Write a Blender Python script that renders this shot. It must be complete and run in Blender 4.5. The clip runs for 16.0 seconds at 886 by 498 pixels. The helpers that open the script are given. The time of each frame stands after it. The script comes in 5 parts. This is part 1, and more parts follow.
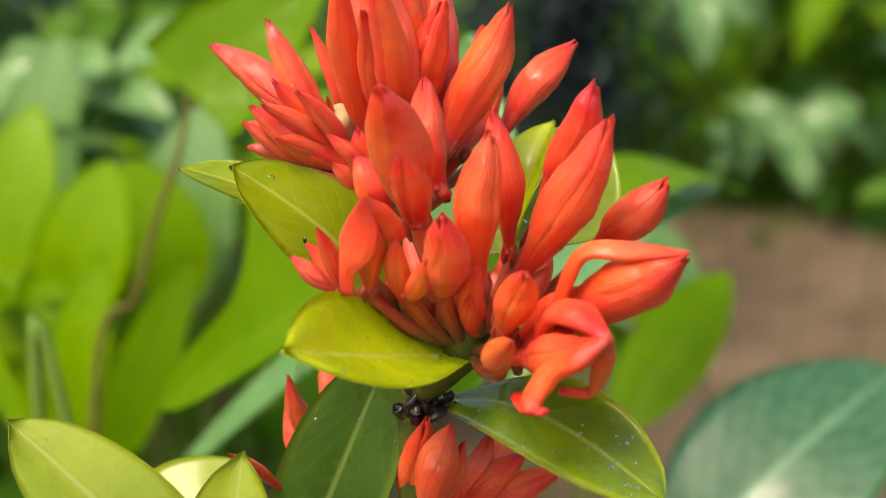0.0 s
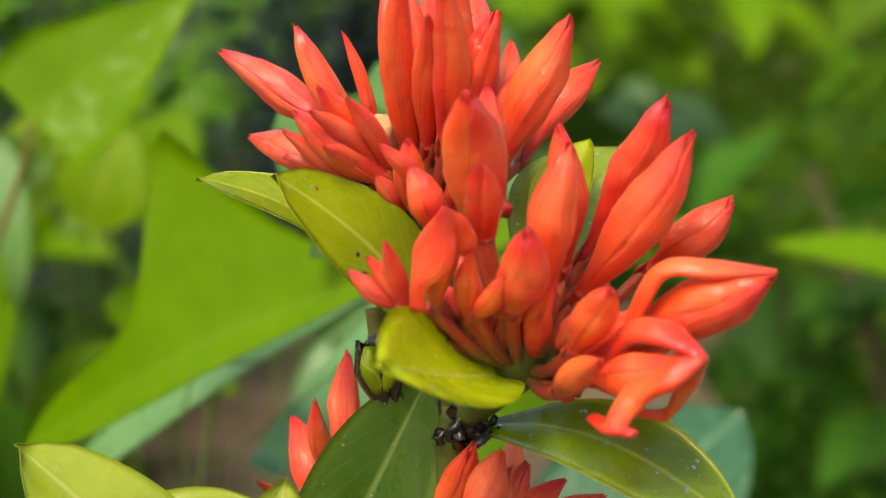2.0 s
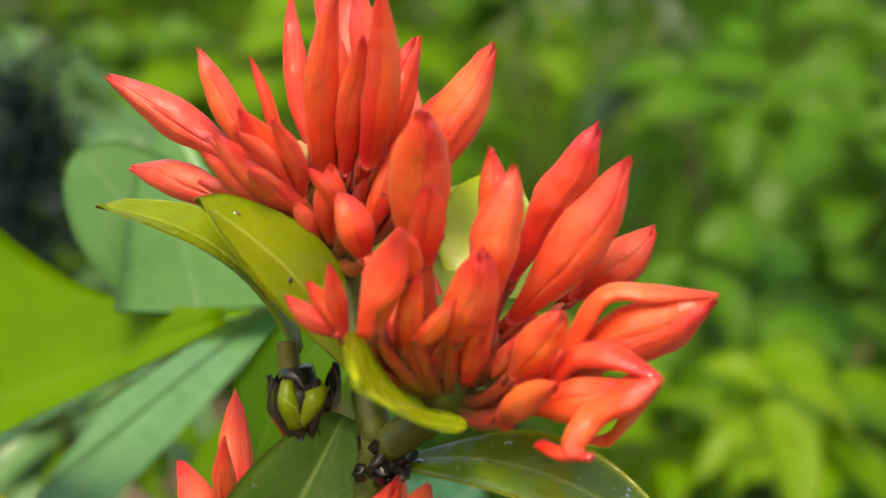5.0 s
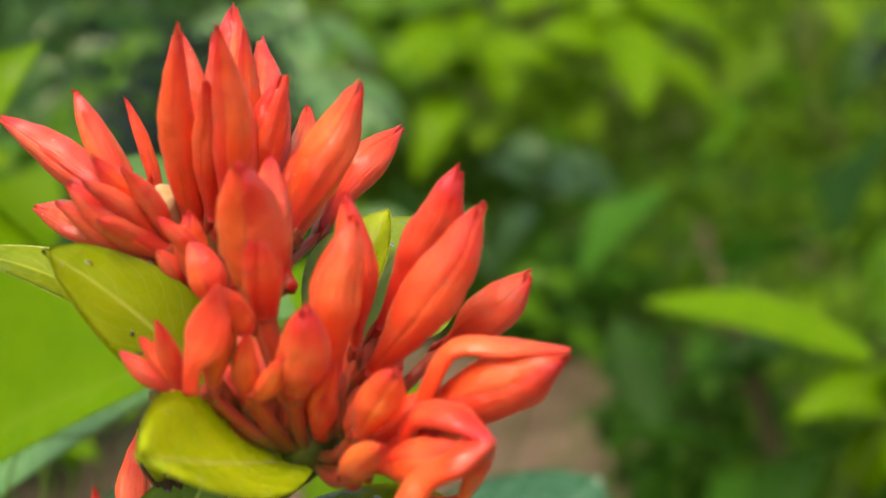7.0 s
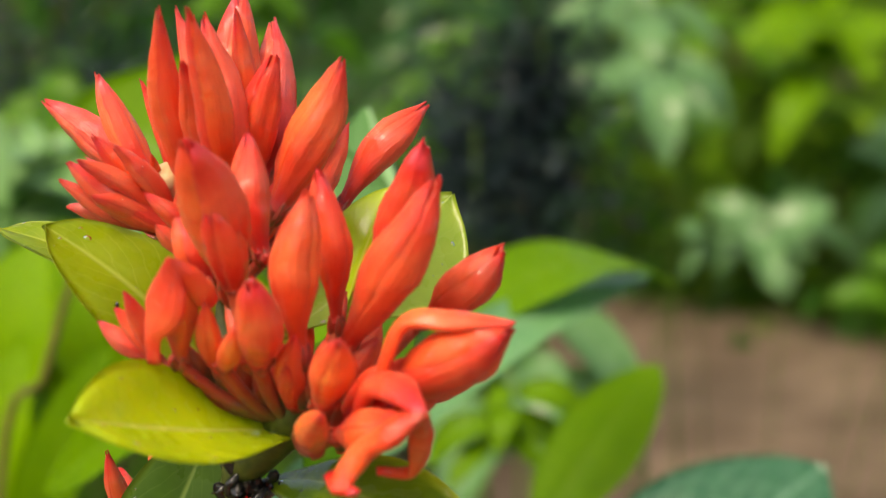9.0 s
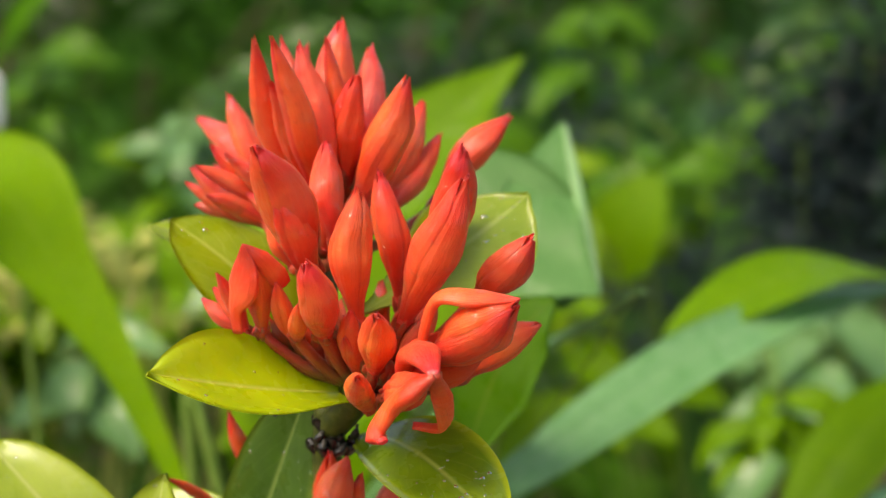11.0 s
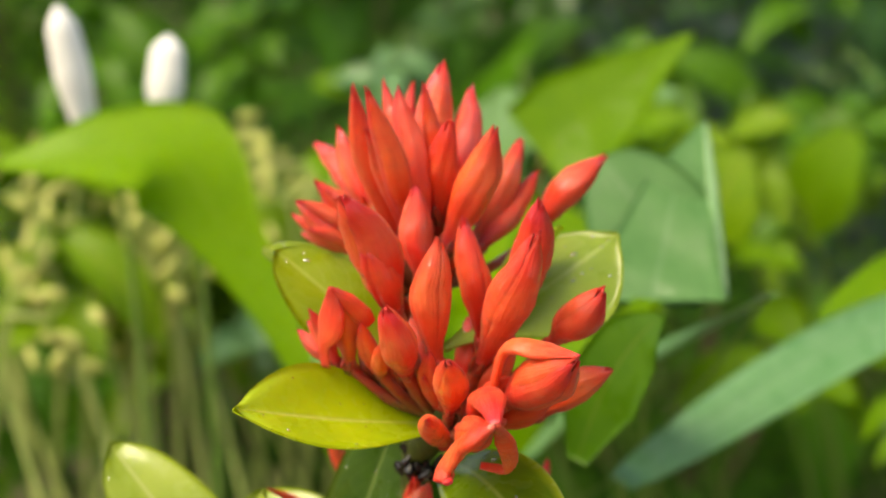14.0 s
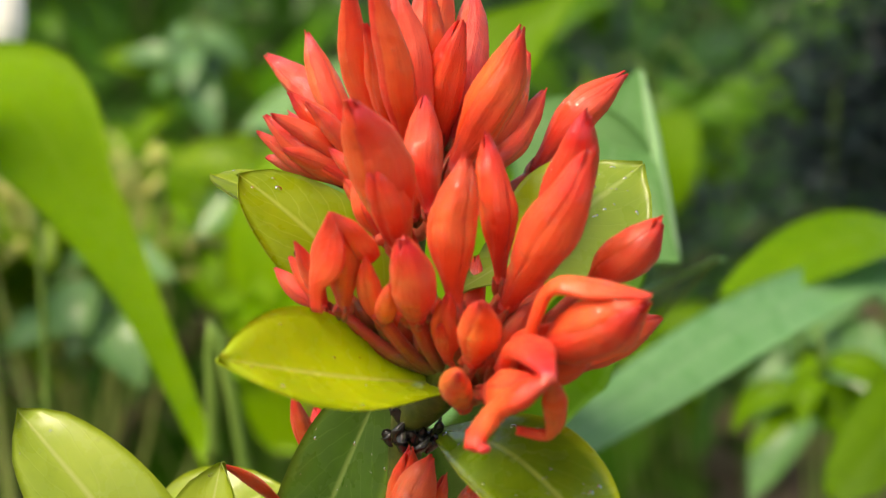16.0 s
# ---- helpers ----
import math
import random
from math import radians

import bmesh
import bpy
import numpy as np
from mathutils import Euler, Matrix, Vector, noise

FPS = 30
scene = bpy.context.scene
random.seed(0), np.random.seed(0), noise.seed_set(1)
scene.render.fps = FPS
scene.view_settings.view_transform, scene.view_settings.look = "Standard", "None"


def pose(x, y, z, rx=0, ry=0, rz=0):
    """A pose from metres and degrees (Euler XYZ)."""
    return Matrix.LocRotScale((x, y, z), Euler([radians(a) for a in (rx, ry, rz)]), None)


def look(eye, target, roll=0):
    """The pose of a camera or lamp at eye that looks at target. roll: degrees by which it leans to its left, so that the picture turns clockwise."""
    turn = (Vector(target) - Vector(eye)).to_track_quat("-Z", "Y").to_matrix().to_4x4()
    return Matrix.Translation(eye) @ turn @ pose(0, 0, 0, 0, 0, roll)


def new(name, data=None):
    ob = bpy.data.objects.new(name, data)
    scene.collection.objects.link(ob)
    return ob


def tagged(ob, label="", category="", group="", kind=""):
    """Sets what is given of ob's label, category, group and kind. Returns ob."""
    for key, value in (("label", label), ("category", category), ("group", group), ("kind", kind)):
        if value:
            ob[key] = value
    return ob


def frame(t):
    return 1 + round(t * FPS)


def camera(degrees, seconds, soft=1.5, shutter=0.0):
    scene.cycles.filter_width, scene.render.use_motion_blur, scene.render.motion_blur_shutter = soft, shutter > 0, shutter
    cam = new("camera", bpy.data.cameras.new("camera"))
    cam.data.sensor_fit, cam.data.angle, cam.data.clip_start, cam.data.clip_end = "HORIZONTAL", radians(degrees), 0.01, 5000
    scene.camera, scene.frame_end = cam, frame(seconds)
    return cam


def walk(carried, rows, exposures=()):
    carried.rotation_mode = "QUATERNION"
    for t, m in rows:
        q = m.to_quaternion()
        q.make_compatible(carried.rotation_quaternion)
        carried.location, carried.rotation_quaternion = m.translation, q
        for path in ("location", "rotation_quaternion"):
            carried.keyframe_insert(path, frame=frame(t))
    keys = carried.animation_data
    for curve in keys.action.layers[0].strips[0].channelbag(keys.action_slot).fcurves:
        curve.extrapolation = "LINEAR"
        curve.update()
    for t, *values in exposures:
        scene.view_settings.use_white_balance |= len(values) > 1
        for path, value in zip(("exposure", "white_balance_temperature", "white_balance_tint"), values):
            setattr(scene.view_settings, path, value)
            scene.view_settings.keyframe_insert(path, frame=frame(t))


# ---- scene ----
FIELD = 26.73
PATH = (
    (0.0, (0.00919, -0.16340, 0.52920, 79.041, 0.865, 3.975)),
    (0.5, (-0.00341, -0.16126, 0.52636, 80.364, -0.165, 1.865)),
    (1.0, (-0.00654, -0.15996, 0.52748, 80.241, -0.560, -0.619)),
    (1.5, (-0.01733, -0.15913, 0.52744, 80.607, -1.175, -3.011)),
    (2.0, (-0.02312, -0.15714, 0.52395, 80.967, -1.767, -5.272)),
    (2.5, (-0.03617, -0.15516, 0.52491, 81.705, -2.445, -8.956)),
    (3.0, (-0.04500, -0.15037, 0.51458, 82.322, -2.760, -11.733)),
    (3.5, (-0.05063, -0.15177, 0.51617, 83.134, -3.268, -14.073)),
    (4.0, (-0.05387, -0.14951, 0.51086, 83.905, -3.474, -16.217)),
    (4.5, (-0.05573, -0.14858, 0.51623, 84.394, -3.536, -17.588)),
    (5.0, (-0.05032, -0.14861, 0.51569, 84.713, -3.327, -17.659)),
    (5.2, (-0.04946, -0.14684, 0.51860, 83.621, -3.084, -17.868)),
    (7.3, (-0.00912, -0.15143, 0.52492, 82.645, -1.660, -6.655)),
    (7.5, (-0.00751, -0.15237, 0.52345, 82.568, -1.503, -5.614)),
    (8.0, (0.00604, -0.15165, 0.52669, 82.105, -0.757, -1.420)),
    (8.2, (0.00839, -0.15122, 0.52483, 82.107, -0.656, -0.398)),
    (10.3, (0.04985, -0.16384, 0.52458, 82.564, 0.963, 12.370)),
    (10.5, (0.05210, -0.16693, 0.52459, 82.749, 1.089, 13.733)),
    (11.0, (0.06041, -0.17174, 0.52434, 83.005, 1.335, 16.666)),
    (11.5, (0.07372, -0.17398, 0.52637, 82.875, 1.513, 19.605)),
    (12.0, (0.08683, -0.18038, 0.53196, 82.733, 1.420, 22.287)),
    (12.5, (0.09475, -0.18487, 0.53659, 82.433, 0.809, 24.370)),
    (13.0, (0.09413, -0.18090, 0.53845, 81.673, 0.523, 25.124)),
    (13.5, (0.08843, -0.17801, 0.54475, 80.982, 0.518, 24.811)),
    (14.0, (0.07806, -0.17280, 0.53973, 80.097, 0.641, 24.220)),
    (14.5, (0.06866, -0.16472, 0.53669, 79.674, 0.207, 22.743)),
    (15.0, (0.05748, -0.15906, 0.53218, 79.451, -0.482, 21.006)),
    (15.5, (0.04774, -0.15294, 0.52783, 79.710, -1.165, 18.796)),
    (16.0, (0.04314, -0.15234, 0.52670, 80.357, -1.557, 16.589)),
)
FLOWER = Vector((0.0, 0.0, 0.5))          # middle of the flower head, half a metre above the soil


def mm(x, y, z):
    """A place in the world from millimetres off the middle of the flower head."""
    return FLOWER + Vector((x, y, z)) / 1000.0


# ---------------------------------------------------------------- camera
cam = camera(FIELD, 16.0, soft=1.2)
cam.data.dof.use_dof = True
cam.data.dof.focus_distance = 0.172
cam.data.dof.aperture_fstop = 30.0
walk(cam, [(t, pose(*row)) for t, row in PATH], ((0.0, 0.95, 8250, 10), (16.0, 0.95, 8250, 10)))

# ---------------------------------------------------------------- light
world = bpy.data.worlds.new("sky")
scene.world = world
world.use_nodes = True
wn = world.node_tree.nodes
sky = wn.new("ShaderNodeTexSky")
sky.sky_type = 'NISHITA'
sky.sun_disc = False
sky.sun_elevation = radians(55)
sky.sun_rotation = radians(215)
sky.air_density = 1.0
sky.dust_density = 3.0
world.node_tree.links.new(sky.outputs[0], wn["Background"].inputs[0])
wn["Background"].inputs[1].default_value = 0.13

sun = new("sun", bpy.data.lights.new("sun", 'SUN'))
sun.data.energy = 1.5
sun.data.angle = radians(28)
sun.data.color = (1.0, 0.95, 0.88)
sun.matrix_world = look((-0.57 * 3, -0.82 * 3, 4.3), (0, 0, 0))


# ---------------------------------------------------------------- materials
def shader(name):
    m = bpy.data.materials.new(name)
    m.use_nodes = True
    n = m.node_tree.nodes
    return m, n, m.node_tree.links, n["Principled BSDF"]


def node(n, kind, **values):
    made = n.new(kind)
    for key, value in values.items():
        made.inputs[key].default_value = value
    return made


def ramp(n, stops):
    r = n.new("ShaderNodeValToRGB")
    e = r.color_ramp.elements
    while len(e) < len(stops):
        e.new(0.5)
    for el, (at, c) in zip(e, stops):
        el.position, el.color = at, (*c, 1)
    return r


def mixed(n, l, fac, a, b, mode='MIX'):
    m = n.new("ShaderNodeMix")
    m.data_type, m.blend_type = 'RGBA', mode
    for sock, v in ((m.inputs[0], fac), (m.inputs[6], a), (m.inputs[7], b)):
        if isinstance(v, (int, float)):
            sock.default_value = v
        elif isinstance(v, tuple):
            sock.default_value = (*v, 1)
        else:
            l.new(v, sock)
    return m.outputs[2]


def maths(n, l, op, a, b=0.0, clamp=False):
    m = n.new("ShaderNodeMath")
    m.operation, m.use_clamp = op, clamp
    for sock, v in zip(m.inputs, (a, b)):
        if isinstance(v, (int, float)):
            sock.default_value = v
        else:
            l.new(v, sock)
    return m.outputs[0]


def petal_material(name, low, middle, high, point):
    """Fleshy wet petal: colour runs along the petal, fine lengthwise streaks, soft light inside."""
    m, n, l, p = shader(name)
    uv = n.new("ShaderNodeTexCoord")
    sep = n.new("ShaderNodeSeparateXYZ")
    l.new(uv.outputs["UV"], sep.inputs[0])
    info = n.new("ShaderNodeObjectInfo")
    stretch = n.new("ShaderNodeMapping")
    stretch.inputs["Scale"].default_value = (1.6, 7, 1)
    l.new(uv.outputs["UV"], stretch.inputs[0])
    streak = node(n, "ShaderNodeTexNoise", Scale=2.0, Detail=5.0, Roughness=0.6)
    l.new(stretch.outputs[0], streak.inputs["Vector"])
    blotch = node(n, "ShaderNodeTexNoise", Scale=420.0, Detail=3.0)
    l.new(uv.outputs["Object"], blotch.inputs["Vector"])
    along = maths(n, l, 'ADD', sep.outputs[0], maths(n, l, 'MULTIPLY', maths(n, l, 'SUBTRACT', blotch.outputs[0], 0.5), 0.36))
    r = ramp(n, [(0.0, low), (0.30, middle), (0.60, high), (0.84, middle), (0.97, point)])
    l.new(along, r.inputs[0])
    shade = ramp(n, [(0.3, (0.97, 0.86, 0.86)), (0.68, (1.03, 1.18, 1.18))])
    l.new(streak.outputs[0], shade.inputs[0])
    col = mixed(n, l, 1.0, r.outputs[0], shade.outputs[0], 'MULTIPLY')
    edge = maths(n, l, 'MULTIPLY', maths(n, l, 'ABSOLUTE', maths(n, l, 'SUBTRACT', sep.outputs[1], 0.5)), 2.0)
    edge = maths(n, l, 'POWER', edge, 7.0)
    col = mixed(n, l, maths(n, l, 'MULTIPLY', edge, 0.25), col, point)
    cloud = node(n, "ShaderNodeTexNoise", Scale=190.0, Detail=2.0)
    l.new(uv.outputs["Object"], cloud.inputs["Vector"])
    bloom = ramp(n, [(0.48, (0, 0, 0)), (0.72, (1, 1, 1))])
    l.new(cloud.outputs[0], bloom.inputs[0])
    col = mixed(n, l, maths(n, l, 'MULTIPLY', bloom.outputs[0], 0.28), col, (0.90, 0.20, 0.070))
    hue = n.new("ShaderNodeHueSaturation")
    l.new(maths(n, l, 'ADD', 0.493, maths(n, l, 'MULTIPLY', info.outputs["Random"], 0.012)), hue.inputs["Hue"])
    l.new(maths(n, l, 'ADD', 0.86, maths(n, l, 'MULTIPLY', info.outputs["Random"], 0.15)), hue.inputs["Value"])
    l.new(col, hue.inputs["Color"])
    l.new(hue.outputs[0], p.inputs["Base Color"])
    p.inputs["Subsurface Weight"].default_value = 0.65
    p.inputs["Subsurface Radius"].default_value = (1.0, 0.22, 0.10)
    p.inputs["Subsurface Scale"].default_value = 0.0008
    l.new(maths(n, l, 'ADD', 0.30, maths(n, l, 'MULTIPLY', blotch.outputs[0], 0.28)), p.inputs["Roughness"])
    p.inputs["Specular IOR Level"].default_value = 0.4
    p.inputs["Coat Roughness"].default_value = 0.05
    p.inputs["Coat IOR"].default_value = 1.65
    p.inputs["Sheen Weight"].default_value = 0.12
    p.inputs["Sheen Roughness"].default_value = 0.45
    p.inputs["Sheen Tint"].default_value = (1.0, 0.55, 0.45, 1)
    film = node(n, "ShaderNodeTexNoise", Scale=1100.0, Detail=3.0, Roughness=0.55)
    l.new(uv.outputs["Object"], film.inputs["Vector"])
    drops = node(n, "ShaderNodeTexNoise", Scale=520.0, Detail=2.0)
    l.new(uv.outputs["Object"], drops.inputs["Vector"])
    wetness = ramp(n, [(0.50, (0.03, 0.03, 0.03)), (0.64, (0.8, 0.8, 0.8))])
    l.new(drops.outputs[0], wetness.inputs[0])
    l.new(wetness.outputs[0], p.inputs["Coat Weight"])
    wet = node(n, "ShaderNodeBump", Strength=0.8, Distance=0.0006)
    l.new(film.outputs[0], wet.inputs["Height"])
    l.new(wet.outputs[0], p.inputs["Coat Normal"])
    fuzz = node(n, "ShaderNodeTexNoise", Scale=1500.0, Detail=3.0)
    l.new(uv.outputs["Object"], fuzz.inputs["Vector"])
    height = maths(n, l, 'ADD', streak.outputs[0], maths(n, l, 'ADD', maths(n, l, 'MULTIPLY', fuzz.outputs[0], 0.35), maths(n, l, 'MULTIPLY', drops.outputs[0], 1.3)))
    bump = node(n, "ShaderNodeBump", Strength=0.5, Distance=0.0005)
    l.new(height, bump.inputs["Height"])
    l.new(bump.outputs[0], p.inputs["Normal"])
    return m


def leaf_material(name, face, patch, vein, through_it=0.35, rough=0.32, coat=0.35, spots=0.0, shine=0.5, veins=0.12, rim=None):
    """Leaf blade: pale midrib and side veins, mottled green, light passing through."""
    m, n, l, p = shader(name)
    tc = n.new("ShaderNodeTexCoord")
    sep = n.new("ShaderNodeSeparateXYZ")
    l.new(tc.outputs["UV"], sep.inputs[0])
    off = maths(n, l, 'ABSOLUTE', maths(n, l, 'SUBTRACT', sep.outputs[1], 0.5))
    rib = ramp(n, [(0.0, (1, 1, 1)), (0.012, (0.8, 0.8, 0.8)), (0.035, (0, 0, 0))])
    l.new(off, rib.inputs[0])
    wob = node(n, "ShaderNodeTexNoise", Scale=5.0, Detail=2.0)
    l.new(tc.outputs["UV"], wob.inputs["Vector"])
    run = maths(n, l, 'SUBTRACT', maths(n, l, 'MULTIPLY', sep.outputs[0], 9.0), maths(n, l, 'MULTIPLY', off, 7.0))
    run = maths(n, l, 'ADD', run, maths(n, l, 'MULTIPLY', wob.outputs[0], 1.1))
    tri = maths(n, l, 'ABSOLUTE', maths(n, l, 'SUBTRACT', maths(n, l, 'FRACT', run), 0.5))
    side = ramp(n, [(0.0, (1, 1, 1)), (0.07, (0, 0, 0))])
    l.new(tri, side.inputs[0])
    mott = node(n, "ShaderNodeTexNoise", Scale=160.0, Detail=4.0, Roughness=0.6)
    l.new(tc.outputs["Object"], mott.inputs["Vector"])
    mr = ramp(n, [(0.35, (0, 0, 0)), (0.68, (1, 1, 1))])
    l.new(mott.outputs[0], mr.inputs[0])
    col = mixed(n, l, mr.outputs[0], face, patch)
    col = mixed(n, l, maths(n, l, 'MULTIPLY', side.outputs[0], veins), col, vein)
    col = mixed(n, l, maths(n, l, 'MULTIPLY', rib.outputs[0], 0.75), col, vein)
    if rim:
        fringe = ramp(n, [(0.40, (0, 0, 0)), (0.49, (1, 1, 1))])
        l.new(off, fringe.inputs[0])
        col = mixed(n, l, maths(n, l, 'MULTIPLY', fringe.outputs[0], 0.8), col, rim)
    if spots:
        vor = node(n, "ShaderNodeTexVoronoi", Scale=240.0)
        l.new(tc.outputs["Object"], vor.inputs["Vector"])
        sp = ramp(n, [(0.0, (1, 1, 1)), (0.10, (0, 0, 0))])
        l.new(vor.outputs["Distance"], sp.inputs[0])
        col = mixed(n, l, maths(n, l, 'MULTIPLY', sp.outputs[0], spots), col, (0.03, 0.025, 0.01))
    l.new(col, p.inputs["Base Color"])
    wet = node(n, "ShaderNodeTexNoise", Scale=330.0, Detail=3.0)
    l.new(tc.outputs["Object"], wet.inputs["Vector"])
    wr = ramp(n, [(0.42, (rough, rough, rough)), (0.62, (rough * 0.45, rough * 0.45, rough * 0.45))])
    l.new(wet.outputs[0], wr.inputs[0])
    l.new(wr.outputs[0], p.inputs["Roughness"])
    p.inputs["Specular IOR Level"].default_value = shine
    p.inputs["Coat Weight"].default_value = coat
    p.inputs["Coat Roughness"].default_value = 0.10
    p.inputs["Coat IOR"].default_value = 1.6
    high = maths(n, l, 'SUBTRACT', maths(n, l, 'MULTIPLY', mott.outputs[0], 0.5),
                 maths(n, l, 'ADD', maths(n, l, 'MULTIPLY', rib.outputs[0], 0.7), maths(n, l, 'MULTIPLY', side.outputs[0], 0.12)))
    bump = node(n, "ShaderNodeBump", Strength=0.22, Distance=0.0004)
    l.new(high, bump.inputs["Height"])
    l.new(bump.outputs[0], p.inputs["Normal"])
    tr = n.new("ShaderNodeBsdfTranslucent")
    l.new(mixed(n, l, 1.0, col, (1.1, 1.2, 0.4), 'MULTIPLY'), tr.inputs[0])
    both = n.new("ShaderNodeMixShader")
    both.inputs[0].default_value = through_it
    l.new(p.outputs[0], both.inputs[1])
    l.new(tr.outputs[0], both.inputs[2])
    l.new(both.outputs[0], n["Material Output"].inputs[0])
    return m


def foliage_material(name, dark, light, through_it=0.35):
    """Mass of small leaves, each a little different."""
    m, n, l, p = shader(name)
    geo = n.new("ShaderNodeNewGeometry")
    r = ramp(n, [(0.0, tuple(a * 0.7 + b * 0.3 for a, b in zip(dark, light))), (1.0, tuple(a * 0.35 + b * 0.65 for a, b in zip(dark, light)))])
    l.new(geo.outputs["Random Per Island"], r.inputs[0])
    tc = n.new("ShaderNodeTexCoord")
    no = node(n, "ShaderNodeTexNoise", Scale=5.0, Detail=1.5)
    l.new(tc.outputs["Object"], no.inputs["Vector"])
    # dark gaps and bright clumps put into the leaf colour by noise
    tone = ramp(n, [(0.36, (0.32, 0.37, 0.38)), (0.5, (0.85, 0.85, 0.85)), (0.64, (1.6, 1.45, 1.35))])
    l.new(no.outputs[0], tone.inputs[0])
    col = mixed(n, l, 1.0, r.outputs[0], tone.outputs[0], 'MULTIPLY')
    l.new(col, p.inputs["Base Color"])
    p.inputs["Roughness"].default_value = 0.5
    p.inputs["Specular IOR Level"].default_value = 0.2
    tr = n.new("ShaderNodeBsdfTranslucent")
    l.new(col, tr.inputs[0])
    both = n.new("ShaderNodeMixShader")
    both.inputs[0].default_value = through_it
    l.new(p.outputs[0], both.inputs[1])
    l.new(tr.outputs[0], both.inputs[2])
    l.new(both.outputs[0], n["Material Output"].inputs[0])
    return m


def bark_material(name, a, b, rough=0.6, scale=300.0, depth=0.0004, coat=0.0):
    m, n, l, p = shader(name)
    tc = n.new("ShaderNodeTexCoord")
    no = node(n, "ShaderNodeTexNoise", Scale=scale, Detail=6.0, Roughness=0.65)
    l.new(tc.outputs["Object"], no.inputs["Vector"])
    r = ramp(n, [(0.35, a), (0.65, b)])
    l.new(no.outputs[0], r.inputs[0])
    l.new(r.outputs[0], p.inputs["Base Color"])
    p.inputs["Roughness"].default_value = rough
    p.inputs["Specular IOR Level"].default_value = 0.3
    p.inputs["Coat Weight"].default_value = coat
    p.inputs["Coat Roughness"].default_value = 0.1
    bump = node(n, "ShaderNodeBump", Strength=0.7, Distance=depth)
    l.new(no.outputs[0], bump.inputs["Height"])
    l.new(bump.outputs[0], p.inputs["Normal"])
    return m


PETAL = petal_material("petal_orange", (0.54, 0.020, 0.011), (0.83, 0.059, 0.019), (0.88, 0.118, 0.038), (0.80, 0.032, 0.026))
PINK = petal_material("petal_pink", (0.56, 0.024, 0.018), (0.82, 0.068, 0.036), (0.87, 0.128, 0.066), (0.82, 0.050, 0.052))
AMBER = petal_material("petal_amber", (0.56, 0.025, 0.012), (0.83, 0.078, 0.020), (0.88, 0.155, 0.042), (0.80, 0.042, 0.028))
CORE = petal_material("bud_core", (0.54, 0.018, 0.013), (0.74, 0.034, 0.015), (0.80, 0.064, 0.025), (0.76, 0.030, 0.028))
LIME = leaf_material("leaf_lime", (0.54, 0.67, 0.022), (0.42, 0.57, 0.02), (0.62, 0.66, 0.14), 0.3, spots=0.06, shine=0.35)
YOUNG = leaf_material("leaf_young", (0.30, 0.40, 0.014), (0.20, 0.31, 0.012), (0.46, 0.54, 0.10), 0.35, rough=0.4, coat=0.15, spots=0.35, shine=0.25, veins=0.3)
PALE = leaf_material("leaf_pale", (0.30, 0.42, 0.05), (0.23, 0.36, 0.04), (0.44, 0.54, 0.15), 0.3, rough=0.4, coat=0.15, shine=0.35)
MATURE = leaf_material("leaf_mature", (0.038, 0.100, 0.012), (0.060, 0.140, 0.016), (0.20, 0.30, 0.08), 0.25, rough=0.42, coat=0.25, spots=0.25, shine=0.3, rim=(0.12, 0.20, 0.02))
OLIVE = leaf_material("leaf_olive", (0.20, 0.31, 0.012), (0.11, 0.21, 0.010), (0.40, 0.47, 0.09), 0.25, rough=0.3, coat=0.3, spots=0.3, shine=0.4, rim=(0.42, 0.52, 0.03))
BROAD = leaf_material("leaf_broad", (0.175, 0.37, 0.005), (0.145, 0.33, 0.005), (0.20, 0.38, 0.02), 0.5, rough=0.65, coat=0.0, shine=0.2)
GLOWING = leaf_material("leaf_bright_lime", (0.27, 0.50, 0.006), (0.23, 0.46, 0.006), (0.30, 0.52, 0.02), 0.5, rough=0.5, coat=0.0, shine=0.3)
BUTTER = leaf_material("leaf_butter", (0.36, 0.47, 0.04), (0.28, 0.40, 0.03), (0.50, 0.56, 0.16), 0.3, spots=0.2, shine=0.4)
WEED = bark_material("weed_stalk", (0.28, 0.38, 0.09), (0.42, 0.50, 0.15), 0.6, 90.0, 0.0005)
# pale blue-green base colour holds the sky's reflection on the leaf bands
BLUISH = leaf_material("leaf_bluish", (0.15, 0.38, 0.13), (0.19, 0.42, 0.17), (0.24, 0.45, 0.21), 0.3, rough=0.5, coat=0.3)
TEAL = leaf_material("leaf_teal", (0.020, 0.11, 0.045), (0.04, 0.15, 0.065), (0.16, 0.34, 0.20), 0.12, rough=0.4, coat=0.3, veins=0.5)
# mint paleness is sky gloss on the leaves, partly put into the base colour
MINTY = leaf_material("leaf_minty", (0.165, 0.37, 0.105), (0.21, 0.42, 0.145), (0.34, 0.52, 0.26), 0.35, rough=0.4, coat=0.4)
GOLDEN = leaf_material("leaf_golden", (0.21, 0.38, 0.010), (0.17, 0.34, 0.010), (0.36, 0.46, 0.06), 0.45, rough=0.5, coat=0.0, shine=0.25)
SEA = leaf_material("leaf_sea", (0.095, 0.25, 0.072), (0.12, 0.29, 0.09), (0.16, 0.32, 0.13), 0.3, rough=0.55, coat=0.0, shine=0.2)
PALE_EDGE = bark_material("pale_leaf_edge", (0.15, 0.32, 0.12), (0.22, 0.38, 0.18), 0.5, 120.0, 0.0003)
